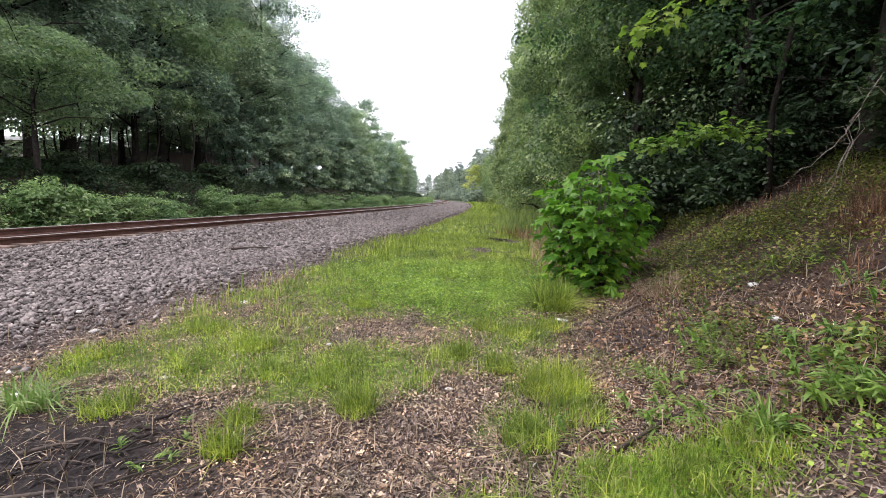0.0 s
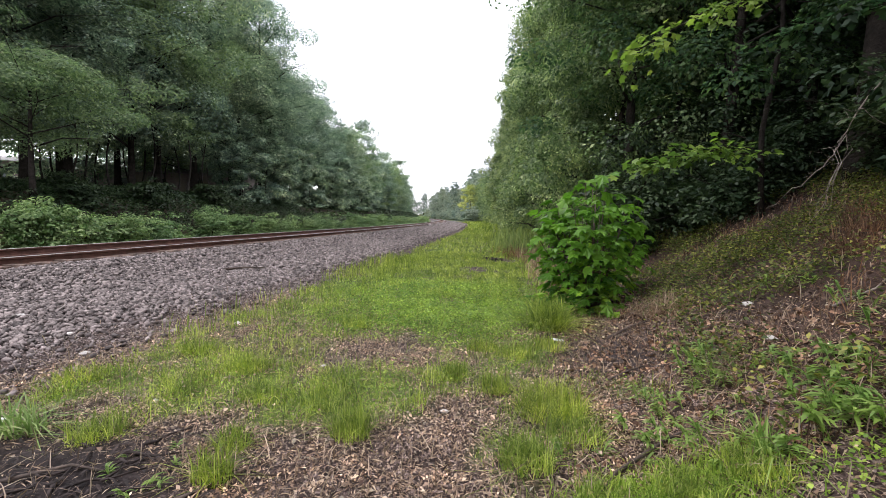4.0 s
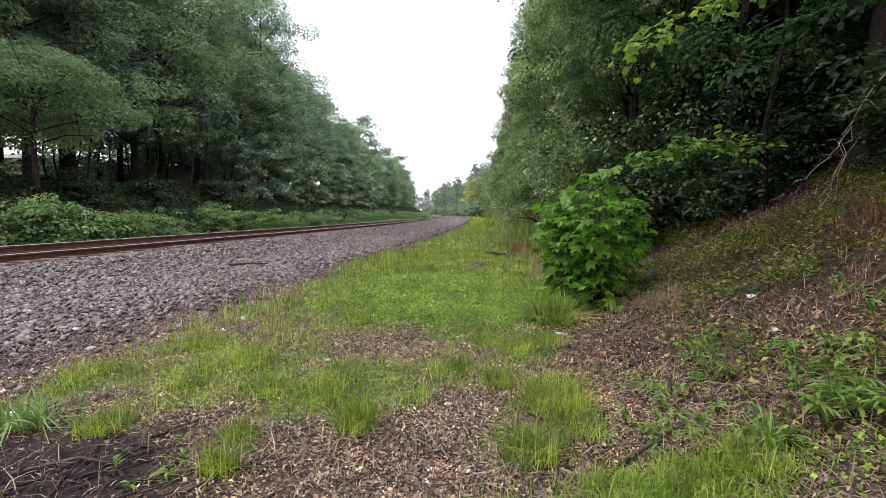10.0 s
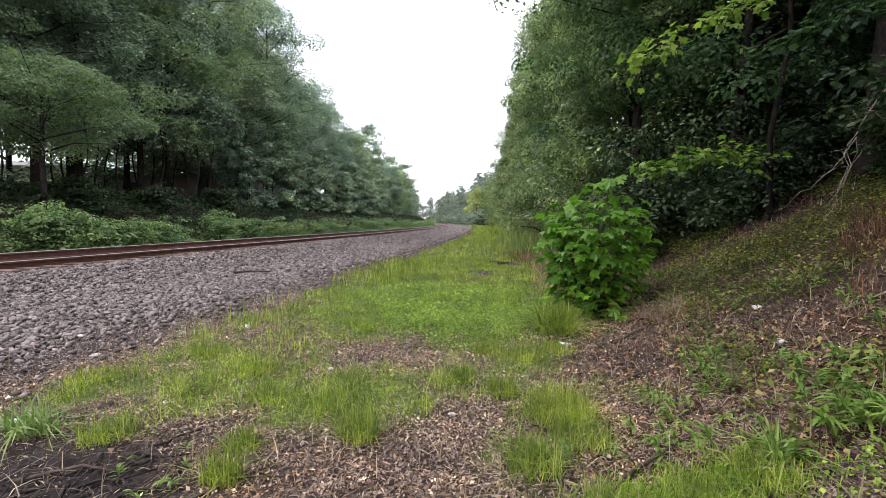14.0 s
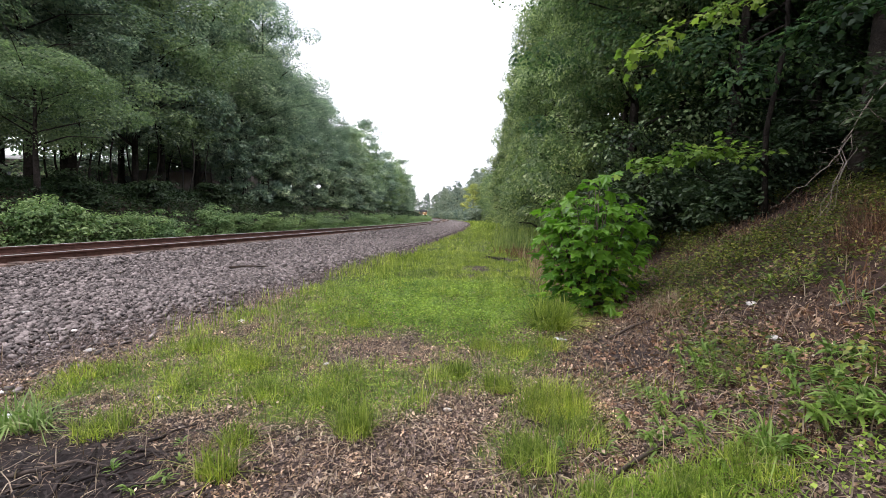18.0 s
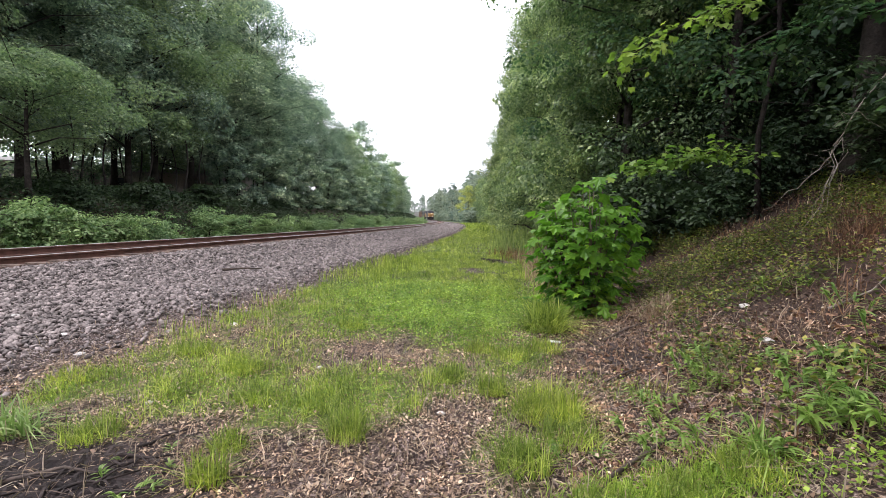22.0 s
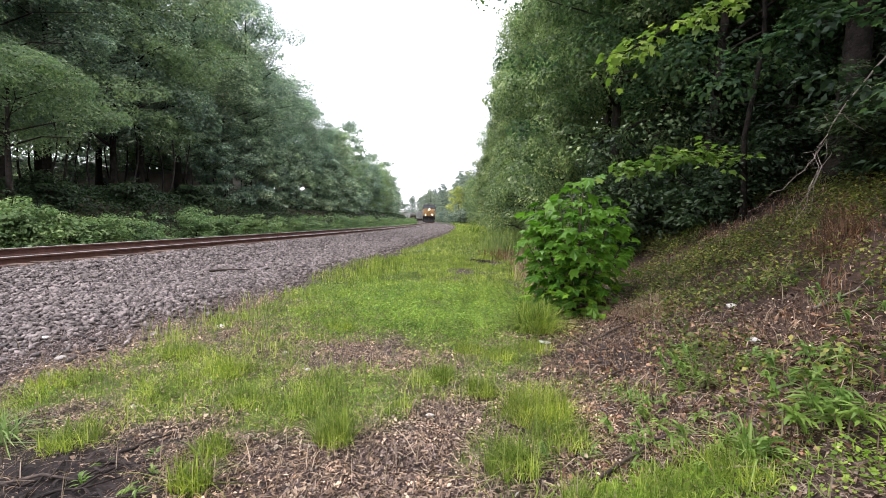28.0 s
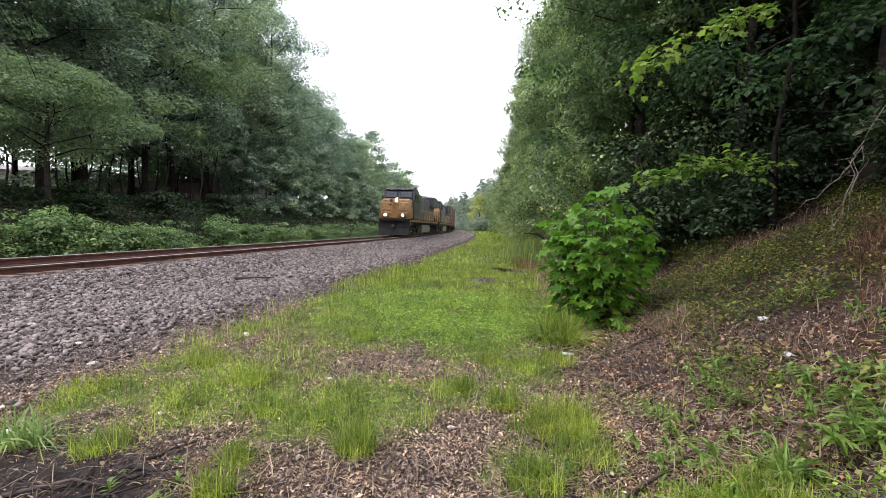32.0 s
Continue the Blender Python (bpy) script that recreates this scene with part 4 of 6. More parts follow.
p = sow(rng, 1.6, 8, 2.2, 13, 6000, lambda x, y: smooth(0.15, 0.7, x - toe_x(y)) * (0.15 + 0.8 * smooth(-0.2, 0.25, noise.noise((x * 1.1, y * 1.1, 9.5)))))
blades("reddish_dry_stems", p, rng.uniform(0.08, 0.3, len(p)), rng.uniform(0.006, 0.011, len(p)), rng, M_RED_DRY, "tangled reddish brown dry stems on the slope", 0.9, "dry plants")

# tall reedy grass at the gravel's edge and the foot of the trees
p = np.concatenate([sow(rng, -2.6, 0.9, 10.5, 17, 3400, lambda x, y: smooth(6.2, 6.6, side(x, y)) * smooth(8.6, 7.4, side(x, y))), sow(rng, -4, -1.2, 5.5, 9, 500, lambda x, y: smooth(6.4, 6.7, side(x, y)) * smooth(7.6, 7, side(x, y)))])
blades("tall_reedy_grass", p, rng.uniform(0.14, 0.36, len(p)), rng.uniform(0.007, 0.012, len(p)), rng, M_GRASS, "tall upright green grass along the gravel", 0.13)
p = sow(rng, 2.2, 6.5, 20, 40, 10000, lambda x, y: smooth(-0.9, -0.2, x - toe_x(y)) * smooth(1.2, 0.6, x - toe_x(y)) * (0.2 + 0.8 * smooth(-0.2, 0.2, noise.noise((x * 0.8, y * 0.5, 3.1)))))
blades("tall_weeds", p, rng.uniform(0.35, 0.9, len(p)), rng.uniform(0.016, 0.03, len(p)), rng, M_GRASS, "tall green weeds at the foot of the trees", 0.2)
p = sow(rng, 1.8, 5.6, 17, 27, 6500, lambda x, y: min(1.0, 1.5 * blot(x, y, 3.75, 21.5, 0.6, 2.3)))
blades("tall_reeds", p, rng.uniform(0.6, 1.45, len(p)), rng.uniform(0.012, 0.024, len(p)), rng, leafy("pale_reed_blades", (0.11, 0.17, 0.055), (0.2, 0.27, 0.1), (0.36, 0.42, 0.19), 0.3, clump=1.5), "tall pale green reeds before the trees", 0.16, "reeds")
p = sow(rng, 2.0, 5.2, 8.5, 24, 7000, lambda x, y: smooth(-1.2, -0.6, x - toe_x(y)) * smooth(0.3, -0.2, x - toe_x(y)))
blades("reddish_dry_weeds", p, rng.uniform(0.25, 0.6, len(p)), rng.uniform(0.008, 0.016, len(p)), rng, M_GRASS_DRY, "reddish dry weeds before the hedge of trees", 0.4)
p = sow(rng, 1.6, 4.6, 16, 21, 2600, lambda x, y: min(1.0, 1.4 * blot(x, y, 3.25, 18.6, 0.5, 1.0)))
blades("dry_reed_stalks", p, rng.uniform(0.2, 0.55, len(p)), rng.uniform(0.008, 0.016, len(p)), rng, M_RED_DRY, "dry reddish stalks before the green reeds", 0.4, "dry plants")
p = sow(rng, 1.4, 2.9, 16, 18, 1200, lambda x, y: blot(x, y, 2.1, 17.0, 0.3, 0.35))
blades("dark_debris", p, rng.uniform(0.04, 0.12, len(p)), rng.uniform(0.02, 0.05, len(p)), rng, M_BARK_WET, "dark damp debris in a bare hollow of the turf", 1.2, "debris")


def carpet(name, pos, size, up, rng, mat, label, category, shape=LEAF_DIAMOND, faces=QUAD, lift=(0, 0.05)):
    pos = pos.copy()
    pos[:, 2] += rng.uniform(lift[0], lift[1], len(pos))
    v, f = scatter(shape, faces, pos, size, frames_of(rng, len(pos), up))
    return stuff(name, mesh_of(name, v, f, mat), label, category)


p = sow(rng, -3.8, 2.8, 2.0, 11, 60000, lambda x, y: 0.9 * sum(k * blot(x, y, cx, cy, rx, ry) for cx, cy, rx, ry, k in LUSH) * green_at(x, y) + 0.12 * green_at(x, y))
p = np.concatenate([p, sow(rng, -2.0, 2.2, 5.3, 11, 60000, lambda x, y: 0.9 * min(1, 1.4 * blot(x, y, 0.2, 7.4, 1.4, 2.0)) * smooth(0.1, 0.4, green_at(x, y)))])
carpet("low_weeds", p, rng.uniform(0.014, 0.034, len(p)) * np.interp(p[:, 1], [3, 8], [0.8, 1.5]), 0.45, rng, M_WEED, "low bright green clover and broadleaf weeds", "weeds", lift=(0.01, 0.13))
p = sow(rng, -4.6, 3.4, 1.8, 9.5, 170000, lambda x, y: 0.95 * (1 - 0.75 * green_at(x, y)) * smooth(6.2, 6.9, side(x, y)) * (0.35 + 0.65 * smooth(-0.25, 0.2, noise.noise((x * 2, y * 2, 3.3)))) * (1 - 0.97 * min(1, 1.6 * blot(x, y, -2.5, 2.3, 1.1, 0.7))) * (1 - 0.85 * blot(x, y, 2.1, 4.9, 0.8, 1.2)) * (1 - 0.8 * smooth(0.0, 0.4, x - toe_x(y))))
carpet("dead_leaves", p, rng.uniform(0.011, 0.028, len(p)) * rng.choice([0.7, 1.0, 1.0, 1.6], len(p)), 0.3, rng, M_DEAD, "scattered curled brown dead leaves on the soil", "leaf litter", lift=(0.0, 0.02))
p = sow(rng, 0.6, 7, -5, 1.8, 9000, lambda x, y: smooth(-0.3, 0.4, x - toe_x(y)) * 0.7)
carpet("leaf_litter", p, rng.uniform(0.02, 0.055, len(p)), 0.35, rng, M_DEAD_SHADED, "brown fallen leaves under the trees", "leaf litter", lift=(0.0, 0.03))
p = sow(rng, 1.0, 9, 1.8, 13, 60000, lambda x, y: smooth(-0.2, 0.4, x - toe_x(y)) * (0.25 + 0.5 * smooth(-0.2, 0.3, noise.noise((x * 1.4, y * 1.4, 6.1)))))
carpet("slope_litter", p, rng.uniform(0.02, 0.055, len(p)), 0.35, rng, M_DEAD_SHADED, "brown fallen leaves strewn over the slope", "leaf litter", lift=(0.0, 0.03))
p = sow(rng, -4.4, 3.0, 1.8, 8.5, 80000, lambda x, y: (1 - 0.85 * blot(x, y, 2.1, 4.9, 0.8, 1.2)) * (1 - 0.8 * blot(x, y, 2.4, 6.3, 1.0, 0.7)) * 0.85 * (1 - 0.6 * green_at(x, y)) * smooth(6.2, 6.8, side(x, y)) * (1 - 0.9 * min(1, 1.5 * blot(x, y, -2.5, 2.3, 1.1, 0.7))))
carpet("straw_litter", p, rng.uniform(0.025, 0.1, len(p)), 0.7, rng, M_GRASS_DRY, "fine brown straw and leaf fragments on the soil", "leaf litter", LEAF_LANCE * np.array([1, 0.45, 0.7]), lift=(0.0, 0.015))
p = sow(rng, 0.8, 3.2, 2.2, 7.5, 7000, lambda x, y: smooth(-1.0, -0.2, x - toe_x(y)) * (1 - green_at(x, y)))
carpet("fallen_brown_leaves", p, rng.uniform(0.015, 0.05, len(p)), 0.35, rng, M_DEAD_SHADED, "reddish brown fallen leaves at the slope's foot, darkened for shade", "leaf litter", LEAF_LOBED, LOBED, lift=(0.0, 0.015))
p = np.concatenate([sow(rng, -20, -8, 5, 45, 20000, lambda x, y: smooth(3.1, 3.6, -side(x, y)) * smooth(7.0, 5.6, -side(x, y))), sow(rng, -14, 0, 45, 120, 14000, lambda x, y: smooth(3.1, 3.6, -side(x, y)) * smooth(8.6, 7.6, -side(x, y)))])
carpet("bank_weeds", p, rng.uniform(0.09, 0.2, len(p)) * np.where(p[:, 1] > 45, 1.8, 1.0), 0.4, rng, M_LEAF_SHRUB, "leafy green weeds covering the far bank", "weeds", lift=(0.03, 0.3))
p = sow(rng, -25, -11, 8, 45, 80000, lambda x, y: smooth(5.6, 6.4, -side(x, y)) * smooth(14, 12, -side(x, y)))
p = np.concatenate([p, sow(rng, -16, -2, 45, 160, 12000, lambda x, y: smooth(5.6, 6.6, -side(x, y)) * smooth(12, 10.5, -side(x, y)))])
carpet("bank_undergrowth", p, rng.uniform(0.1, 0.2, len(p)) * np.where(p[:, 1] > 45, 2.4, 1.0), 0.4, rng, M_LEAF_UNDER, "leafy undergrowth on the far bank, coloured dark for shade", "undergrowth", lift=(0.03, 0.5))
p = sow(rng, 1.6, 9, 2.4, 14, 100000, lambda x, y: smooth(0.25, 0.7, x - toe_x(y)) * smooth(-0.4, 0.15, noise.noise((x * 0.9, y * 0.9, 7.7))))
carpet("slope_ground_cover", p, rng.uniform(0.025, 0.06, len(p)), 0.45, rng, M_IVY, "trailing green and yellowish ground cover on the slope", "ground cover", lift=(0.02, 0.22))
p = sow(rng, -4.2, 2.6, 1.7, 6.5, 9000, lambda x, y: 0.06 + 1.0 * max(min(1, 1.5 * blot(x, y, -2.5, 2.3, 1.2, 0.7)), 0.8 * blot(x, y, 2.0, 4.8, 0.7, 1.0)))
carpet("bark_chips", p, rng.uniform(0.02, 0.09, len(p)), 0.7, rng, M_BARK_WET, "dark wet bark chips and twigs on the mud", "wood debris", LEAF_LANCE * np.array([1, 1.0, 1.6]), lift=(0.004, 0.03))
p = sow(rng, -4.0, -1.0, 1.6, 3.4, 1300, lambda x, y: min(1.0, 1.5 * blot(x, y, -2.5, 2.3, 1.1, 0.65)))
carpet("bark_strips", p, rng.uniform(0.06, 0.17, len(p)), 0.9, rng, M_BARK_WET, "long wet strips of dark bark on the mud", "wood debris", LEAF_LANCE * np.array([1, 0.45, 0.8]), lift=(0.01, 0.035))
p = sow(rng, -6.5, -0.5, 2.2, 12, 60000, lambda x, y: smooth(5.4, 5.8, side(x, y)) * smooth(7.2, 6.7, side(x, y)))
carpet("grit", p, rng.uniform(0.008, 0.03, len(p)), 0.8, rng, M_GRIT, "fine brown grit and small stones at the gravel's edge", "grit", LEAF_DIAMOND * np.array([1, 1.2, 2.0]), lift=(0.0, 0.01))


def tuft(name, x, y, n, h, r, seed, label, width=0.007, mat=M_GRASS, bend=0.5, category="grass tuft"):
    g = np.random.default_rng(seed)
    n = int(n * 1.7)
    a, q = g.uniform(0, 2 * math.pi, n), r * np.sqrt(g.random(n)) * 0.6
    pos = np.stack([np.cos(a) * q, np.sin(a) * q, np.full(n, -0.01)], 1)
    me = blades(name, pos, g.uniform(0.45, 1.05, n) * h, g.uniform(0.7, 1.3, n) * width, g, mat, label, bend, make=False)
    ob = tagged(new(name, me), label, category, "grass tufts")
    ob.matrix_basis = pose(x, y, ground_z(x, y))
    return ob


TUFTS = [(0.22, 4.32, 170, 0.26, 0.2), (0.92, 3.45, 620, 0.3, 0.45), (0.98, 3.05, 300, 0.26, 0.35), (0.56, 3.95, 200, 0.24, 0.2), (-0.56, 3.1, 260, 0.3, 0.22), (1.6, 6.35, 700, 0.6, 0.42), (0.6, 2.75, 240, 0.26, 0.3),
         (-2.25, 3.05, 260, 0.24, 0.3), (-1.25, 2.55, 140, 0.26, 0.18), (-1.3, 2.95, 150, 0.2, 0.2), (-2.5, 4.9, 240, 0.2, 0.3), (-1.75, 4.35, 260, 0.22, 0.35), (-1.4, 3.75, 220, 0.2, 0.35), (-3.2, 4.2, 240, 0.16, 0.4),
         (0.9, 5.0, 260, 0.2, 0.35), (-0.9, 3.6, 220, 0.18, 0.3), (1.0, 2.3, 500, 0.15, 0.4), (1.45, 2.3, 400, 0.16, 0.4), (1.75, 2.3, 300, 0.15, 0.35), (0.6, 5.3, 220, 0.18, 0.3), (-1.05, 6.3, 220, 0.22, 0.35), (1.35, 5.3, 220, 0.2, 0.3), (0.1, 1.95, 90, 0.2, 0.15)]
for k, (x, y, n, h, r) in enumerate(TUFTS):
    tuft("grass_tuft", x, y, n, h, r, 300 + k, "tall fine-bladed green grass tuft" if h > 0.25 else "small bright green grass tuft in the soil", 0.009 if h > 0.5 else 0.0045 if n > 250 else 0.006, bend=0.8 if h > 0.5 else 0.6)
tuft("striped_grass_clump", -2.82, 3.12, 90, 0.3, 0.24, 340, "pale striped arching grass clump beside the mud", 0.014, leafy("pale_striped_blades", (0.12, 0.2, 0.06), (0.22, 0.32, 0.12), (0.42, 0.49, 0.28), 0.3), 0.9)


def leafy_weed(x, y, stems, h, leaf, seed, mat=M_LANCE, label="lance-leaved green weed on the slope"):
    g = np.random.default_rng(seed)
    top = tagged(new("leafy_weed"), label, "weed", "leafy weeds on the slope")
    for k in range(stems):
        a, q = g.uniform(0, 6.28), g.uniform(0.05, 0.3)
        b = Vector((math.cos(a) * q, math.sin(a) * q, -0.03))
        e = b + Vector((math.cos(a) * h * 0.5, math.sin(a) * h * 0.5, h * g.uniform(0.6, 1.1)))
        m = b.lerp(e, 0.5) + Vector((0, 0, h * 0.12))
        line = [(b, 0.004)] + [(b.lerp(m, t * 2) if t < 0.5 else m.lerp(e, t * 2 - 1), 0.004 - 0.0025 * t) for t in np.linspace(0.12, 1, 15)]
        v0, f0 = tubes([line], 4)
        pos, al = [q for q, _ in line[1:]], []
        for t in range(15):
            w = a + g.choice([-1.2, 1.2]) + g.normal(0, 0.4)
            al.append((math.cos(w), math.sin(w), g.uniform(-0.1, 0.5)))
        al = np.array(al)
        al /= np.linalg.norm(al, axis=1)[:, None]
        c = np.cross(np.array([0, 0, 1.0])[None], al)
        c /= np.linalg.norm(c, axis=1)[:, None]
        v, f = scatter(LEAF_ARCH, ARCH, np.array(pos), g.uniform(0.7, 1.2, len(pos)) * leaf, (al, c, np.cross(al, c)))
        n0 = len(v0)
        part_mesh("stem", mesh_of("stem", [tuple(r) for r in v0] + v.tolist(), [tuple(r) for r in f0] + [tuple(4 + i if i % 6 == 0 else i + n0 for i in r) for rows in f for r in rows.tolist()], mat), top)
    top.matrix_basis = pose(x, y, ground_z(x, y))


for k, (x, y, n, h, lf) in enumerate([(2.2, 2.3, 9, 0.17, 0.13), (2.32, 2.5, 9, 0.17, 0.13), (2.42, 2.3, 8, 0.17, 0.13), (2.45, 2.85, 7, 0.14, 0.11), (2.62, 2.7, 7, 0.16, 0.12), (2.25, 3.43, 13, 0.17, 0.09), (2.35, 3.58, 10, 0.17, 0.09), (2.14, 3.55, 7, 0.12, 0.08),
                                      (1.73, 3.26, 9, 0.13, 0.08), (1.85, 3.05, 9, 0.13, 0.085), (1.62, 3.0, 6, 0.1, 0.08), (1.79, 2.69, 7, 0.14, 0.1), (1.95, 2.5, 6, 0.14, 0.1), (1.6, 2.75, 6, 0.12, 0.09), (3.3, 3.4, 6, 0.16, 0.09), (3.6, 4.6, 5, 0.16, 0.09), (3.1, 2.9, 6, 0.18, 0.1),
                                      (-1.67, 2.52, 5, 0.09, 0.07), (-1.5, 2.6, 4, 0.08, 0.06), (1.05, 2.75, 4, 0.1, 0.08)]):
    leafy_weed(x, y, n, h, lf, 400 + k)


tuft("arching_grass_clump", 1.82, 2.38, 34, 0.28, 0.1, 345, "dark green arching clump of broad grass blades", 0.012, M_LANCE, 0.9)
tuft("dry_grass_clump", 2.27, 3.42, 110, 0.16, 0.34, 346, "brown dry grass under the green weeds", 0.005, M_GRASS_DRY, 0.9)
tuft("dry_grass_clump", -1.45, 2.78, 160, 0.12, 0.36, 347, "flattened pale dry grass on the soil", 0.004, M_GRASS_DRY, 1.4)
for k, (x, y) in enumerate([(3.0, 5.7), (3.2, 5.9), (2.9, 5.95), (4.4, 4.7), (4.7, 4.9), (4.2, 4.55), (4.9, 5.2), (5.2, 5.4)]):
    tuft("dry_grass_clump", x, y, 170, 0.32, 0.4, 350 + k, "drooping reddish dry grass on the slope", 0.006, M_RED_DRY if k > 2 else M_GRASS_DRY, 1.2)
p = sow(rng, 1.75, 2.9, 1.6, 2.4, 3600, lambda x, y: min(1.0, 1.2 * blot(x, y, 2.15, 1.95, 0.26, 0.17)))
carpet("round_leaved_vine", p, rng.uniform(0.016, 0.034, len(p)), 0.55, rng, M_WEED, "trailing weed with small round bright leaves", "weeds", LEAF_DIAMOND * np.array([1, 1.5, 1]), lift=(0.01, 0.09))


# ---- the broad-leaved shrub ----
def lobed_mesh(name, mat, curl):
    sh = LEAF_LOBED.copy()
    sh[:, 2] *= curl
    return mesh_of(name, sh, LOBED, mat)


def axes_pose(p, along_v, normal, s):
    a = along_v.normalized()
    n = (normal - normal.dot(a) * a).normalized()
    c = n.cross(a)
    return Matrix(((a.x * s, c.x * s, n.x * s, p.x), (a.y * s, c.y * s, n.y * s, p.y), (a.z * s, c.z * s, n.z * s, p.z), (0, 0, 0, 1)))


bush = tagged(new("broad_leaved_shrub"), "dense green shrub with broad lobed leaves", "shrub")
BX, BY = 2.56, 7.4
bush.matrix_basis = pose(BX, BY, ground_z(BX, BY) - 0.05)
br = random.Random(8)
stem_paths, leaf_spots = [], []
for k in range(24):
    a = k * 2.4 + br.uniform(-0.3, 0.3)
    out = (br.uniform(0.15, 0.6) if k < 13 else br.uniform(0.5, 0.72)) if k else 0.05
    top_z = 2.5 - 1.25 * out - br.uniform(0, 0.4)
    e = Vector((math.cos(a) * out * 1.15 - 0.12, math.sin(a) * out * 1.15, top_z))
    m = Vector((e.x * 0.55, e.y * 0.55, e.z * 0.5))
    b = Vector((math.cos(a) * 0.1, math.sin(a) * 0.1, 0))
    stem_paths.append([(b, 0.022), (m, 0.014), (e, 0.005)])
    for j in range(24):
        t = 0.1 + 0.9 * j / 23
        leaf_spots.append((b.lerp(m, t * 2) if t < 0.5 else m.lerp(e, t * 2 - 1), t))
for sp in stem_paths:
    v, f = tubes([sp], 5)
    part_mesh("stem", mesh_of("stem", v, f, M_TWIG, smooth=True), bush)
lm = [lobed_mesh("leaf", M_LEAF_BUSH, c) for c in (0.6, 1.3, 2.2)]
for k in range(320):
    a, q = br.uniform(0, 6.28), br.uniform(0.3, 0.72)
    zz = br.uniform(0.12, 1.5)
    leaf_spots.append((Vector((math.cos(a) * q * (1.05 - 0.18 * zz) - 0.04 * zz, math.sin(a) * q * (1.05 - 0.18 * zz), zz)), 0.4))
poses = []
for p, t in leaf_spots:
    o = Vector((p.x, p.y, 0))
    o = (o.normalized() if o.length > 0.05 else Vector((br.uniform(-1, 1), br.uniform(-1, 1), 0)).normalized())
    o = (o + Vector((br.gauss(0, 0.6), br.gauss(0, 0.6), 0))).normalized()
    reach = br.uniform(0.08, 0.36) * (1.3 - 0.5 * t)
    q = Vector((p.x * 0.9, p.y * 0.9, p.z)) + o * reach * 0.88 + Vector((0, 0, br.uniform(-0.08, 0.16)))
    al = o + Vector((br.gauss(0, 0.3), br.gauss(0, 0.3), -0.45 + br.gauss(0, 0.3)))
    nrm = Vector((o.x * 0.7, o.y * 0.7, 0.9)) + Vector((br.gauss(0, 0.25), br.gauss(0, 0.25), 0))
    poses.append((math.hypot(q.x, q.y) + 0.5 * q.z, axes_pose(q, al, nrm, br.uniform(0.12, 0.23) * (1.15 if t > 0.7 else 0.95))))
poses.sort(key=lambda e: -e[0])
for k, (_, m) in enumerate(poses[:300]):
    ob = part_mesh("leaf", lm[k % 3], bush)
    ob.matrix_local = m
iv, jf = [], []
for _, m in poses[300:]:
    b0 = len(iv)
    iv += [m @ Vector(c) for c in LEAF_LOBED]
    jf += [tuple(b0 + i for i in fc) for fc in LOBED]
inner = part_mesh("inner_leaves", mesh_of("inner_leaves", iv, jf, M_LEAF_BUSH), bush)
inner["kind"] = "stuff"


# ---- maple with low bright boughs, leaning out of the wood ----
def bough_tree(name, label, x, y, trunk, boughs, seed, mat, leaf, per):
    g = np.random.default_rng(seed)
    top = tagged(new(name), label, "tree")
    v, f = tubes([trunk], 8)
    part_mesh("trunk", mesh_of("trunk", v, f, M_BARK, smooth=True), top)
    for pts, count in boughs:
        path = [(Vector(q), 0.02 * (1 - 0.85 * k / (len(pts) - 1)) + 0.003) for k, q in enumerate(pts)]
        paths, pos, al = [path], [], []
        for k in range(count):
            t = 0.25 + 0.75 * g.random() ** 0.8
            u = t * (len(pts) - 1)
            i = min(int(u), len(pts) - 2)
            c = path[i][0].lerp(path[i + 1][0], u - i)
            d = (path[i + 1][0] - path[i][0]).normalized()
            w = (d + Vector((g.normal(0, 0.7), g.normal(0, 0.7), g.normal(0, 0.2)))).normalized()
            e = c + w * g.uniform(0.15, 0.5)
            paths.append([(c, 0.005), (e, 0.002)])
            for j in range(per):
                pos.append(c.lerp(e, 0.3 + 0.7 * j / max(1, per - 1)) + Vector((g.normal(0, 0.05), g.normal(0, 0.05), g.normal(0, 0.03))))
                q = w + Vector((g.normal(0, 0.7), g.normal(0, 0.7), -0.3))
                al.append(q.normalized())
        v, f = tubes(paths, 5)
        ob = part_mesh("bough", mesh_of("bough", v, f, M_BARK, smooth=True), top)
        a = np.array(al)
        nrm = np.array([0, 0, 1.0])[None] + g.normal(0, 0.35, (len(a), 3))
        c = np.cross(nrm, a)
        c /= np.linalg.norm(c, axis=1)[:, None]
        v, f = scatter(LEAF_LOBED, LOBED, np.array(pos), g.uniform(0.7, 1.25, len(pos)) * leaf, (a, c, np.cross(a, c)))
        part_mesh("leaves", mesh_of("leaves", v, f, mat), ob)
    return top


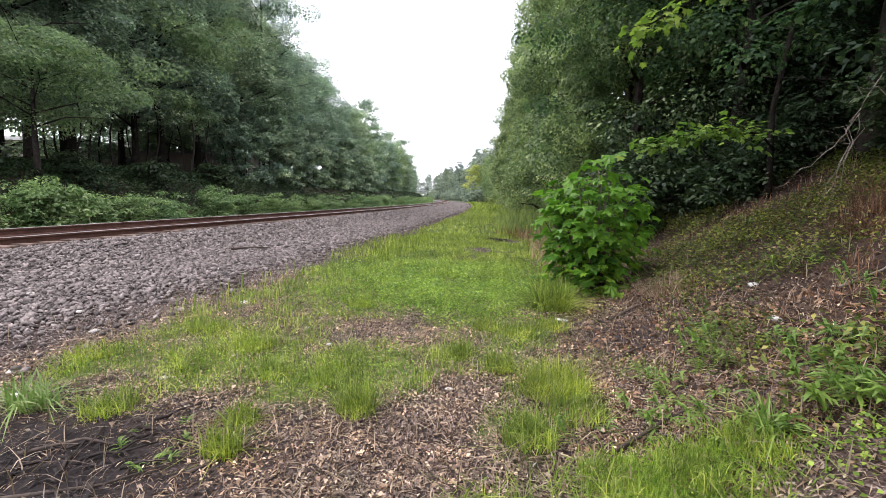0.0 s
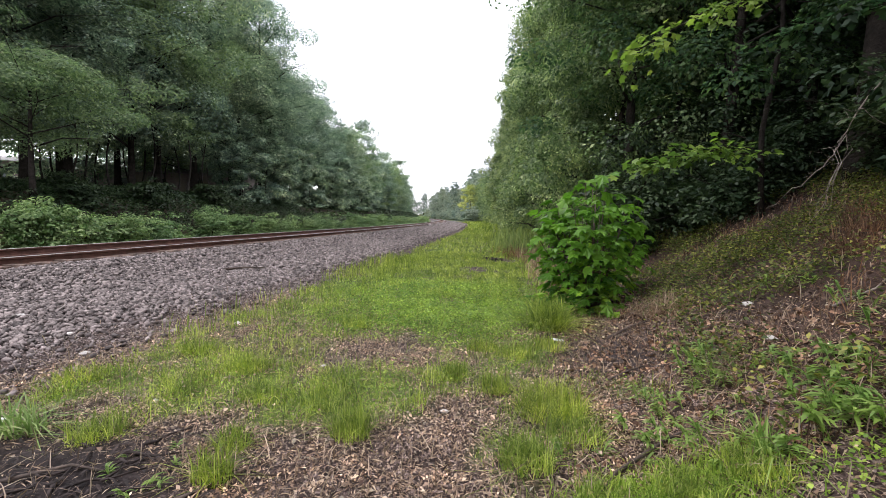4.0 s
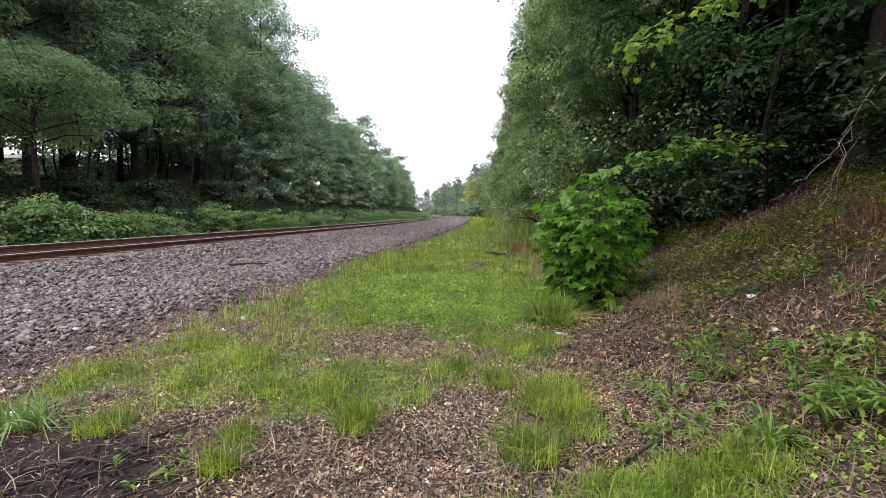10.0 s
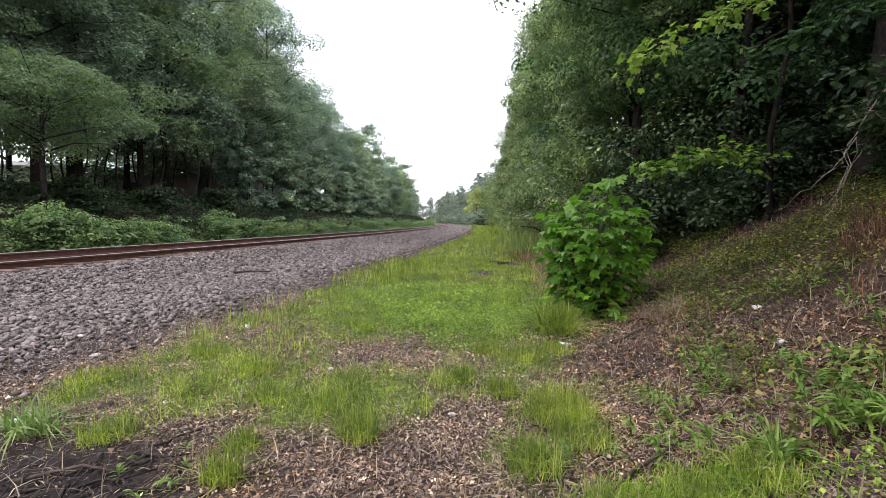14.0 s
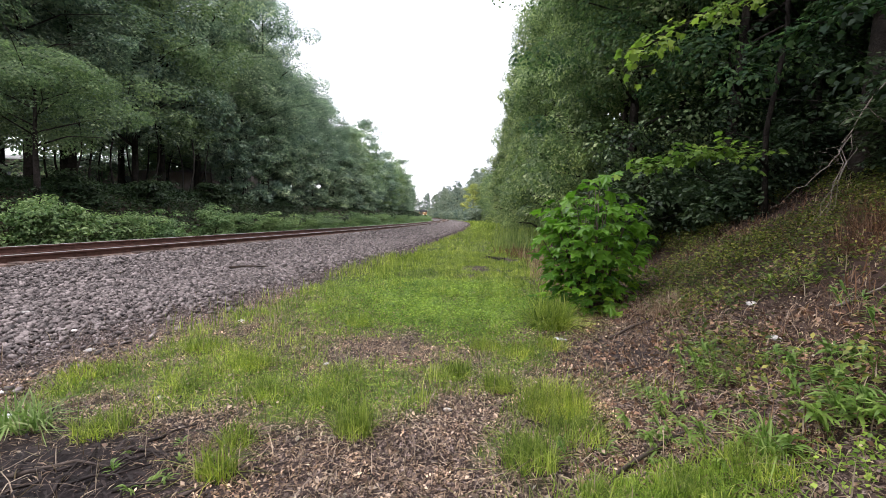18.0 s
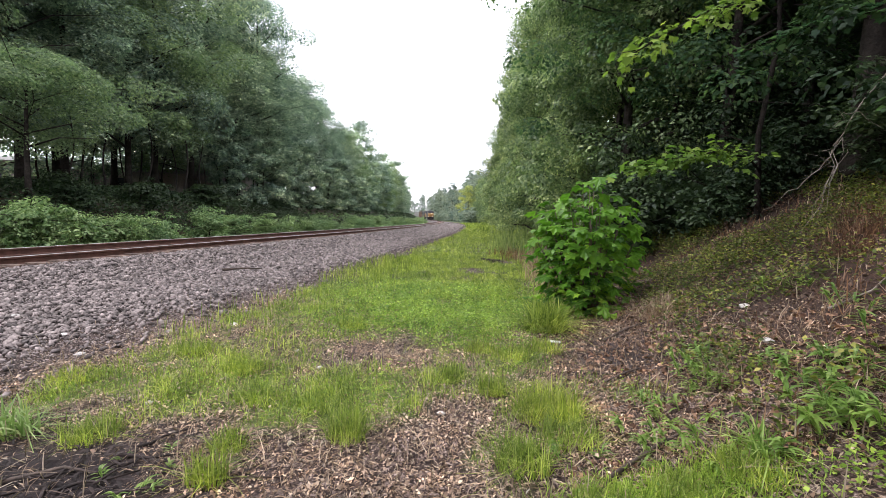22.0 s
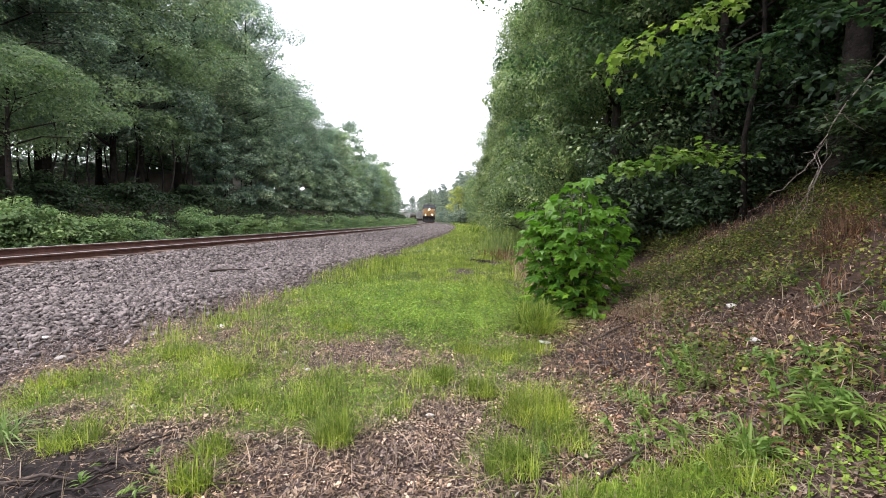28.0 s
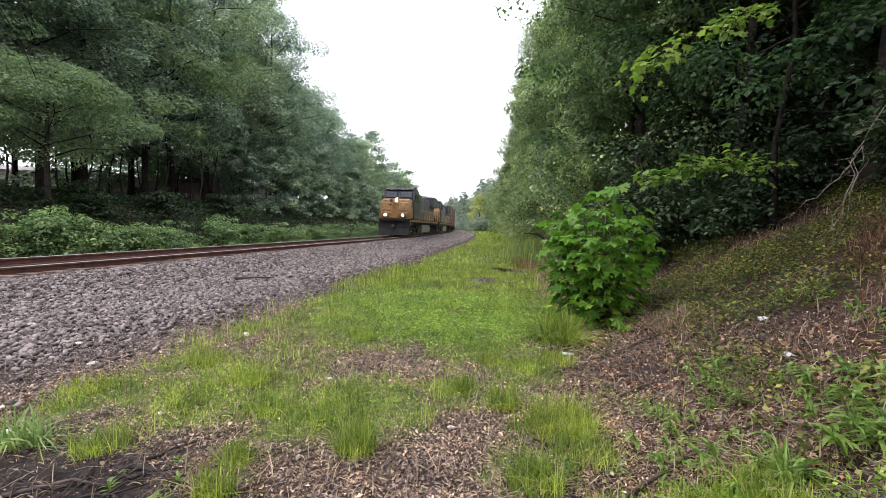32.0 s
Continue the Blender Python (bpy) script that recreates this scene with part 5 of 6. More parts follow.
gz = ground_z(5.9, 8.3)
bough_tree("maple_tree", "slim maple with low bright green boughs leaning over the slope", 5.9, 8.3,
           [((5.9, 8.3, gz - 0.3), 0.055), ((5.8, 8.3, gz + 1.5), 0.045), ((5.98, 8.2, gz + 3.2), 0.04), ((5.8, 8.1, 6.5), 0.03), ((5.9, 8.1, 9.0), 0.025)],
           [([(5.9, 8.3, 2.5), (4.9, 7.2, 2.6), (3.9, 6.4, 2.55), (2.85, 6.2, 2.3)], 60), ([(5.9, 8.2, 5.2), (4.6, 6.8, 4.8), (3.3, 5.8, 4.15), (2.05, 5.4, 3.35)], 40),
            ([(5.8, 8.1, 6.2), (4.4, 6.4, 6.0), (3.2, 4.9, 5.4), (2.2, 4.2, 4.9)], 50), ([(5.8, 8.1, 6.4), (4.4, 7.8, 6.4), (3.3, 7.6, 5.9)], 46)], 501, M_LEAF_MAPLE, 0.1, 5)
gz = ground_z(6.6, 5.6)
bough_tree("young_maple_tree", "shaded young maple among the trees on the slope", 6.6, 5.6,
           [((6.6, 5.6, gz - 0.3), 0.1), ((6.5, 5.6, gz + 1.6), 0.08), ((6.6, 5.5, gz + 3.4), 0.05), ((6.6, 5.4, gz + 5.4), 0.02)],
           [([(6.5, 5.6, 3.2), (5.6, 5.0, 3.3), (4.8, 4.4, 3.0)], 50), ([(6.5, 5.6, 4.2), (5.6, 6.2, 4.4), (4.6, 6.6, 4.1)], 50), ([(6.6, 5.5, 5.0), (5.6, 4.6, 5.2), (4.4, 3.8, 4.9)], 60), ([(6.6, 5.5, 5.6), (7.4, 5.8, 5.6), (8.0, 6.2, 5.2)], 50)], 502, M_LEAF_WOOD, 0.1, 5)

# ---- pale dead branch and vines hanging on the slope ----
dead = tagged(new("fallen_branch"), "bare pale dead branch leaning on the slope", "branch")
dr = random.Random(23)


def crooked(pts, r, n=5, jit=0.035):
    """A bent, tapering twig through the given points."""
    out = []
    for k in range(len(pts) - 1):
        for j in range(n):
            q = Vector(pts[k]).lerp(Vector(pts[k + 1]), j / n)
            out.append(q + Vector((dr.gauss(0, jit), dr.gauss(0, jit), dr.gauss(0, jit))) * (0 if k + j == 0 else 1))
    out.append(Vector(pts[-1]))
    return [(q, r * (1 - 0.8 * k / (len(out) - 1))) for k, q in enumerate(out)]


MAIN = [(6.1, 6.0, 3.9), (5.84, 6.1, 3.48), (5.54, 6.1, 3.08), (5.35, 6.1, 2.7), (5.2, 6.1, 2.41), (4.95, 6.2, 2.08), (4.55, 6.3, 1.76)]
twigs = [crooked(MAIN, 0.0125, 4, 0.012), crooked([MAIN[3], (5.1, 6.0, 2.55), (4.85, 6.0, 2.42)], 0.006), crooked([MAIN[2], (5.75, 5.9, 2.85), (5.9, 5.9, 2.6)], 0.006), crooked([MAIN[2], (5.3, 6.0, 3.0), (5.2, 6.0, 2.75)], 0.005),
         crooked([MAIN[4], (5.35, 6.0, 2.3), (5.3, 6.0, 2.0)], 0.005), crooked([MAIN[1], (5.9, 5.9, 3.2), (5.85, 5.9, 2.95)], 0.005), crooked([MAIN[4], (5.0, 6.0, 2.35), (4.8, 6.0, 2.15)], 0.004), crooked([MAIN[0], (5.8, 6.0, 3.75), (5.6, 6.0, 3.5)], 0.005)]
v, f = tubes(twigs, 6)
part_mesh("limb", mesh_of("limb", v, f, M_VINE_BARK, smooth=True), dead)
vine = tagged(new("hanging_vine"), "tangled bare brown vine hanging to the slope", "vine")
vr = random.Random(14)
for k in range(4):
    pts = []
    for j, (x, y, z) in enumerate([(5.5, 6.2, 2.75), (5.4, 6.1, 2.55), (5.35, 6.0, 2.35), (5.25, 6.0, 2.1), (5.0, 5.95, 1.8), (4.8, 5.9, 1.5), (4.7, 5.85, 1.2)][vr.randrange(2):7 - vr.randrange(2)]):
        pts.append((Vector((x + vr.uniform(-0.13, 0.13), y + vr.uniform(-0.1, 0.1), z)), 0.005 - 0.0005 * j))
    v, f = tubes([pts], 5)
    part_mesh("stem", mesh_of("stem", v, f, M_VINE_BARK, smooth=True), vine)


def stick(pts, r, label, mat=M_TWIG):
    v, f = tubes([[(Vector(p), r * (1 - 0.6 * k / (len(pts) - 1))) for k, p in enumerate(pts)]], 6)
    tagged(new("stick", mesh_of("stick", v, f, mat, smooth=True)), label, "stick", "sticks on the ground")


def lay(points, r, label, mat=M_TWIG):
    stick([(x, y, max(ground_z(x, y), bed_z(side(x, y)) if side(x, y) < 6.4 else -1) + r * 0.8 + up) for x, y, up in points], r, label, mat)


lay([(-5.1, 11.4, 0.04), (-4.75, 11.7, 0.07), (-4.4, 12.1, 0.03)], 0.035, "short dark stick lying on the gravel")
lay([(0.85, 2.3, 0), (1.1, 2.6, 0.02), (1.5, 2.85, 0.01), (1.75, 2.9, 0)], 0.018, "grey fallen stick half hidden in the grass")
lay([(2.15, 5.6, 0), (2.5, 5.75, 0.02), (2.8, 5.7, 0)], 0.02, "dark fallen stick on bare soil")
lay([(-2.4, 2.5, 0), (-2.1, 2.62, 0.02), (-1.85, 2.6, 0)], 0.014, "dark wet stick on the mud")
lay([(-2.2, 2.1, 0), (-1.7, 2.2, 0.01), (-1.45, 2.45, 0.0)], 0.012, "dark wet stick on the mud")
lay([(-1.35, 2.35, 0), (-1.15, 2.55, 0.02), (-0.85, 2.6, 0)], 0.012, "dark thin stick on the leaf litter")
for k in range(26):
    a, ln = dr.uniform(0, 3.14), dr.uniform(0.12, 0.42)
    x, y = dr.gauss(-2.3, 0.5), dr.gauss(2.4, 0.25)
    lay([(x + math.cos(a) * ln * t + dr.gauss(0, 0.02), y + math.sin(a) * ln * t + dr.gauss(0, 0.02), dr.uniform(0, 0.02)) for t in (0, 0.3, 0.6, 1)], dr.uniform(0.004, 0.013), "dark wet broken stick on the mud", M_BARK_WET)
lay([(3.2, 3.6, 0.01), (3.5, 3.55, 0.02), (3.8, 3.7, 0.01)], 0.011, "weathered stick on the slope", M_VINE_BARK)
lay([(1.6, 4.1, 0.0), (1.9, 4.3, 0.02), (2.1, 4.3, 0.0)], 0.012, "dark thin stick on bare soil")

# pale stones and litter
M_PALE = surface("pale_stone", (0.42, 0.39, 0.36), (0.7, 0.67, 0.62), 8, 60, 0.8)
M_PAPER = surface("crumpled_white_plastic", (0.6, 0.6, 0.6), (0.85, 0.86, 0.88), 8, 60, 0.45, shift=0)


def pebble(x, y, s, seed, mat=M_PALE, name="pale_stone", label="pale stone lying in the grass and gravel", category="stone", flat=0.5):
    bm = bmesh.new()
    bmesh.ops.create_icosphere(bm, subdivisions=2, radius=s)
    r = random.Random(seed)
    o = Vector((r.random() * 9, r.random() * 9, 0))
    for v in bm.verts:
        v.co *= 1 + 0.5 * noise.noise(v.co / s * 1.1 + o)
        v.co.z *= flat
    me = bpy.data.meshes.new(name)
    bm.to_mesh(me)
    bm.free()
    me.materials.append(mat)
    z = max(ground_z(x, y), bed_z(side(x, y)) if side(x, y) < 6.3 else -1)
    ob = tagged(new(name, me), label, category, "pale stones" if category == "stone" else "")
    ob.matrix_basis = pose(x, y, z + s * flat * 0.5, r.uniform(-15, 15), r.uniform(-15, 15), r.uniform(0, 360))


for k, (x, y, s) in enumerate([(-2.65, 6.25, 0.05), (-3.55, 3.75, 0.045), (-3.7, 4.9, 0.05), (-3.3, 3.35, 0.04), (-1.1, 4.6, 0.03), (-2.2, 3.6, 0.03), (2.7, 3.55, 0.05), (-4.4, 5.6, 0.045), (3.2, 4.6, 0.05), (-1.5, 5.2, 0.03), (-5.6, 6.3, 0.05), (0.1, 3.5, 0.03)]):
    pebble(x, y, s, 600 + k)
pebble(-3.02, 3.2, 0.06, 620, M_PAPER, "crumpled_wrapper", "crumpled white plastic wrapper by the grass clump", "litter", 0.6)
can = tagged(new("flattened_can"), "flattened silver drink can lying on the soil", "litter")
bm = bmesh.new()
bmesh.ops.create_cone(bm, cap_ends=True, segments=16, radius1=0.033, radius2=0.033, depth=0.15)
for q in bm.verts:
    q.co.y *= 0.45
    q.co.x += 0.006 * math.sin(q.co.z * 60)
part("body", bm, surface("scuffed_aluminium", (0.5, 0.5, 0.52), (0.75, 0.75, 0.78), 20, 90, 0.35, 0.8, shift=0), can)
bm = bmesh.new()
bmesh.ops.create_cone(bm, cap_ends=True, segments=16, radius1=0.029, radius2=0.024, depth=0.012, matrix=Matrix.Translation((0, 0, 0.079)))
for q in bm.verts:
    q.co.y *= 0.45
part("rim", bm, bpy.data.materials["scuffed_aluminium"], can)
can.matrix_basis = pose(1.56, 5.68, ground_z(1.58, 5.72) + 0.02, 90, 0, 62)

# ---- building behind the trees ----
M_WALL = surface("pale_render", (0.34, 0.28, 0.255), (0.46, 0.4, 0.365), 0.6, 12, 0.9, shift=0)
M_ROOF = surface("grey_roofing", (0.2, 0.19, 0.19), (0.32, 0.31, 0.3), 1, 14, 0.9, shift=0)
M_DARKGLASS = surface("dark_window_glass", (0.02, 0.025, 0.03), (0.04, 0.045, 0.05), 1, 10, 0.1, shift=0)


def box(sx, sy, sz, x=0, y=0, z=0, cut=0.0, taper=1.0):
    """A box standing on z, its top drawn in by taper, its edges chamfered by cut."""
    bm = bmesh.new()
    bmesh.ops.create_cube(bm, size=1)
    for v in bm.verts:
        k = taper if v.co.z > 0 else 1.0
        v.co = Vector((v.co.x * sx * k + x, v.co.y * sy * k + y, (v.co.z + 0.5) * sz + z))
    if cut:
        bmesh.ops.bevel(bm, geom=bm.edges[:], offset=cut, segments=2, affect="EDGES")
    return bm


def building(x, y, turn, w, d, h, windows):
    b = tagged(new("low_building"), "low pale building glimpsed through the trees", "building", "buildings behind the trees")
    wall = part("wall", box(w, d, h + 0.6, 0, 0, -0.6), M_WALL, b)
    bm = bmesh.new()
    vs = [bm.verts.new(c) for c in ((-w / 2 - 0.4, -d / 2 - 0.5, h), (w / 2 + 0.4, -d / 2 - 0.5, h), (w / 2 + 0.4, d / 2 + 0.5, h), (-w / 2 - 0.4, d / 2 + 0.5, h), (-w / 2 - 0.4, 0, h + 0.8), (w / 2 + 0.4, 0, h + 0.8))]
    for fc in ((0, 1, 5, 4), (2, 3, 4, 5), (0, 4, 3), (1, 2, 5), (3, 2, 1, 0)):
        bm.faces.new([vs[i] for i in fc])
    part("roof", bm, M_ROOF, b)
    for k in range(windows):
        wx = -w / 2 + w * (k + 0.5) / windows
        win = part("window", box(1.2, 0.06, 1.2, wx, -d / 2 - 0.01, 1.0), M_WALL, b)
        part("pane", box(1.0, 0.05, 1.0, wx, -d / 2 - 0.03, 1.1), M_DARKGLASS, win)
    b.matrix_basis = pose(x, y, ground_z(x, y), 0, 0, turn)


building(-30, 52, 8, 20, 9, 2.7, 6)
building(-46, 45, 14, 18, 9, 2.7, 4)


# ---- train ----
def paint(name, c, rough=0.45, dirt=(0.07, 0.055, 0.045)):
    return surface(name, tuple(0.82 * v for v in c), tuple(1.1 * v for v in c), 0.9, 16, rough, bump=0.08, stain=dirt, shift=0)


M_GOLD = paint("weathered_gold_paint", (0.3, 0.15, 0.034), 0.55, (0.06, 0.042, 0.032))
M_BLUE = paint("weathered_dark_blue_paint", (0.03, 0.036, 0.05))
M_GREYPAINT = paint("dusty_grey_paint", (0.13, 0.13, 0.135))
M_BLACK = surface("grimy_black_steel", (0.012, 0.011, 0.011), (0.035, 0.03, 0.028), 2, 22, 0.8, 0.2, shift=0)
M_TANK = paint("dusty_pale_tank_paint", (0.24, 0.23, 0.22))
M_GLASS = surface("dark_cab_glass", (0.02, 0.025, 0.03), (0.05, 0.06, 0.07), 1, 6, 0.06, shift=0)
M_WHEEL = surface("worn_wheel_steel", (0.06, 0.045, 0.04), (0.16, 0.13, 0.11), 3, 30, 0.5, 0.7, shift=0)
M_HANDRAIL = paint("pale_handrail_paint", (0.5, 0.42, 0.25))
M_BROWN = paint("faded_brown_car_paint", (0.16, 0.085, 0.055), 0.7)
M_HOPPER = paint("faded_pale_grey_car_paint", (0.42, 0.42, 0.40), 0.65)
M_RUST = paint("rusty_dark_car_paint", (0.09, 0.055, 0.042), 0.8)


def glow(name, col, power):
    m, n, l, b = node_mat(name)
    b.inputs["Base Color"].default_value = (*col, 1)
    b.inputs["Emission Color"].default_value = (*col, 1)
    b.inputs["Emission Strength"].default_value = power
    return m


M_LAMP = glow("lit_headlamp", (1.0, 0.84, 0.52), 9)


def prism(profile, x0, x1, cut=0.0):
    """A solid with a y-z outline, from x0 to x1."""
    bm = bmesh.new()
    a = [bm.verts.new((x0, y, z)) for y, z in profile]
    b = [bm.verts.new((x1, y, z)) for y, z in profile]
    n = len(profile)
    bm.faces.new(a)
    bm.faces.new(list(reversed(b)))
    for i in range(n):
        bm.faces.new((a[(i + 1) % n], a[i], b[i], b[(i + 1) % n]))
    bmesh.ops.recalc_face_normals(bm, faces=bm.faces[:])
    if cut:
        bmesh.ops.bevel(bm, geom=bm.edges[:], offset=cut, segments=2, affect="EDGES")
    return bm


def disc(r, depth, p, axis="x", seg=24, r2=None):
    bm = bmesh.new()
    m = Matrix.Translation(p) @ (pose(0, 0, 0, 0, 90) if axis == "x" else pose(0, 0, 0, 90) if axis == "y" else Matrix())
    bmesh.ops.create_cone(bm, cap_ends=True, segments=seg, radius1=r, radius2=r if r2 is None else r2, depth=depth, matrix=m)
    return bm


def merge(*bms):
    out = bms[0]
    for b in bms[1:]:
        me = bpy.data.meshes.new("tmp")
        b.to_mesh(me)
        b.free()
        out.from_mesh(me)
        bpy.data.meshes.remove(me)
    return out


def rod(points, r, sides=5):
    v, f = tubes([[(Vector(p), r) for p in points]], sides)
    bm = bmesh.new()
    vs = [bm.verts.new(q) for q in v]
    for face in f:
        bm.faces.new([vs[i] for i in face])
    return bm


WHEELSETS = []


def wheelset(parent, y, r, turning):
    ob = part("wheelset", merge(disc(r, 0.13, (0.74, 0, 0)), disc(r, 0.13, (-0.74, 0, 0)), disc(r + 0.03, 0.03, (0.67, 0, 0)), disc(r + 0.03, 0.03, (-0.67, 0, 0)), disc(0.09, 1.5, (0, 0, 0), seg=10), disc(0.16, 0.3, (0.86, 0, 0), seg=12), disc(0.16, 0.3, (-0.86, 0, 0), seg=12),
                              box(0.05, 0.9 * r, 0.1, 0.81, 0, -0.05), box(0.05, 0.9 * r, 0.1, -0.81, 0, -0.05)), M_WHEEL, parent)
    ob.location = (0, y, r)
    if turning:
        WHEELSETS.append((ob, y, r))
    return ob


def truck_side(parent, y, x, half, name="truck_frame"):
    prof = [(y - half, 0.62), (y - half * 0.7, 0.5), (y + half * 0.7, 0.5), (y + half, 0.62), (y + half, 0.82), (y + half * 0.6, 0.95), (y - half * 0.6, 0.95), (y - half, 0.82)]
    return part(name, prism(prof, x - 0.09, x + 0.09, 0.02), M_BLACK, parent)


def locomotive(turning):
    t = tagged(new("diesel_locomotive"), "gold and dark blue diesel freight locomotive with " + ("lit headlamps" if turning else "unlit headlamps"), "locomotive", "locomotives of the freight train")
    # running gear
    for ty in (6.6, -6.6):
        for k in (-1.95, 0, 1.95):
            wheelset(t, ty + k, 0.53, turning)
        for x in (-1.02, 1.02):
            f = truck_side(t, ty, x, 2.75)
            for k in (-1.95, 0, 1.95):
                part("journal_box", box(0.16, 0.42, 0.36, x * 1.1, ty + k, 0.38, 0.03), M_BLACK, f)
            for k in (-1.0, 1.0):
                part("brake_cylinder", disc(0.13, 0.4, (x * 1.12, ty + k, 0.9), "y", 12), M_BLACK, f)
    part("underframe", box(2.7, 20.4, 0.42, 0, 0, 1.12, 0.03), M_BLACK, t)
    part("fuel_tank", prism([(-3.0, 0.5), (-2.6, 0.32), (2.6, 0.32), (3.0, 0.5), (3.0, 1.12), (-3.0, 1.12)], -1.4, 1.4, 0.06), M_TANK, t, "dusty pale grey fuel tank")
    part("walkway", box(3.05, 19.6, 0.1, 0, 0, 1.54, 0.02), M_BLACK, t)
    part("side_sill", box(0.06, 19.4, 0.2, 1.5, 0, 1.36, 0.01), M_GOLD, t)
    part("side_sill", box(0.06, 19.4, 0.2, -1.5, 0, 1.36, 0.01), M_GOLD, t)
    # nose: full width, sloping front
    nose = part("nose", prism([(8.3, 1.6), (10.0, 1.6), (10.05, 2.3), (9.75, 3.25), (9.35, 3.5), (8.3, 3.55)], -1.42, 1.42, 0.16), M_GOLD, t, "gold painted nose")
    part("nose_door", box(0.62, 0.05, 1.5, 0.0, 10.03, 1.66, 0.02), M_GOLD, nose)
    part("emblem_bar", box(0.9, 0.04, 0.13, 0.1, 9.93, 2.82, 0.01), M_BLUE, nose, "plain dark blue bar")
    part("emblem_bar", box(0.5, 0.04, 0.1, 0.1, 9.98, 2.6, 0.01), M_BLUE, nose, "plain dark blue bar")
    for z in (3.42, 3.18):
        h = part("headlamp", disc(0.16, 0.12, (-0.1, 9.8, z), "y"), M_BLACK, nose)
        part("lens", disc(0.11, 0.04, (-0.1, 9.88, z), "y"), M_LAMP if turning else M_GLASS, h, "lit yellowish headlamp lens" if turning else "")
    part("class_light_panel", box(0.3, 0.06, 0.3, 0.42, 9.74, 3.12, 0.02), M_BLUE, nose)
    for x in (-0.8, 0.8):
        d = part("ditch_lamp", box(0.3, 0.22, 0.3, x, 10.2, 1.8, 0.03), M_BLACK, t)
        part("lens", disc(0.115, 0.03, (x, 10.32, 1.95), "y"), M_LAMP if turning else M_GLASS, d, "lit ditch lamp lens" if turning else "")
    # cab
    cab = part("cab", prism([(5.7, 1.6), (8.5, 1.6), (8.5, 3.5), (8.15, 4.38), (7.9, 4.5), (5.7, 4.5)], -1.5, 1.5, 0.09), M_BLUE, t, "dark blue driver's cab")
    for x in (-0.72, 0.72):
        w = part("windscreen", prism([(8.50, 3.62), (8.24, 4.26), (8.30, 4.28), (8.56, 3.64)], x - 0.6, x + 0.6, 0.015), M_BLACK, cab)
        part("pane", prism([(8.535, 3.68), (8.31, 4.22), (8.335, 4.23), (8.56, 3.69)], x - 0.54, x + 0.54), M_GLASS, w)
    for x in (-1.5, 1.5):
        for y in (6.45, 7.45):
            w = part("side_window", box(0.05, 0.85, 0.75, x, y, 3.35, 0.02), M_BLACK, cab)
            part("pane", box(0.07, 0.74, 0.64, x, y, 3.405), M_GLASS, w)
        part("cab_stripe", box(0.03, 2.4, 0.3, x * 1.003, 7.1, 1.75), M_GREYPAINT, cab)
        part("mirror", box(0.12, 0.05, 0.4, x * 1.06, 8.2, 3.5, 0.01), M_BLACK, cab)
    part("cab_roof", prism([(5.6, 4.5), (8.35, 4.42), (8.1, 4.62), (5.7, 4.7)], -1.35, 1.35, 0.05), M_BLUE, t)
    part("number_board", box(0.75, 0.08, 0.22, -0.55, 8.28, 4.4, 0.01), M_TANK, t)
    part("number_board", box(0.75, 0.08, 0.22, 0.55, 8.28, 4.4, 0.01), M_TANK, t)
    part("air_conditioner", box(1.0, 1.1, 0.2, 0, 6.7, 4.68, 0.04), M_GREYPAINT, t)
    part("horn", merge(disc(0.05, 0.4, (-0.3, 6.0, 4.82), "y", 10, 0.09), disc(0.05, 0.4, (-0.12, 6.0, 4.82), "y", 10, 0.09)), M_GREYPAINT, t)
    # hood in bays
    for k, (y0, y1, w, top) in enumerate([(2.6, 5.7, 2.3, 4.35), (-1.2, 2.6, 1.95, 4.2), (-5.2, -1.2, 1.95, 4.2)]):
        bay = part("hood_bay", box(w, y1 - y0 - 0.02, top - 1.6, 0, (y0 + y1) / 2, 1.6, 0.06), M_GREYPAINT if k else M_BLUE, t)
        for x in (-1, 1):
            part("lower_stripe", box(0.02, y1 - y0 - 0.1, 0.75, x * (w / 2 + 0.006), (y0 + y1) / 2, 1.72), M_GOLD if k == 2 else M_BLUE, bay)
            nd = 3
            for j in range(nd):
                yy = y0 + (y1 - y0) * (j + 0.5) / nd
                part("engine_door", box(0.04, (y1 - y0) / nd - 0.12, 1.3, x * (w / 2 + 0.012), yy, 2.55, 0.01), M_GREYPAINT if k else M_BLUE, bay)
    part("radiator", prism([(-9.6, 3.35), (-5.2, 3.35), (-5.2, 4.5), (-5.5, 4.62), (-9.3, 4.62), (-9.6, 4.5)], -1.45, 1.45, 0.05), M_BLUE, t)
    part("rear_hood", box(1.95, 4.4, 1.72, 0, -7.4, 1.6, 0.05), M_GREYPAINT, t)
    part("exhaust_stack", box(0.9, 0.6, 0.25, 0, 0.6, 4.18, 0.04), M_BLACK, t)
    part("brake_fan_housing", box(1.5, 2.2, 0.3, 0, 4.0, 4.33, 0.06), M_BLUE, t)
    for y in (-6.4, -8.3):
        part("roof_fan", disc(0.75, 0.12, (0, y, 4.67), "z", 24), M_BLACK, t)
    # pilot, plough, steps, coupler
    part("pilot", box(2.95, 0.3, 0.95, 0, 10.05, 0.55, 0.04), M_BLACK, t)
    part("snow_plough", prism([(10.1, 0.12), (10.55, 0.12), (10.3, 0.75), (10.1, 0.8)], -1.4, 1.4, 0.03), M_BLACK, t)
    part("anticlimber", box(1.9, 0.5, 0.22, 0, 10.2, 1.42, 0.04), M_BLACK, t)
    part("coupler", box(0.32, 0.8, 0.34, 0, 10.5, 0.8, 0.06), M_WHEEL, t)
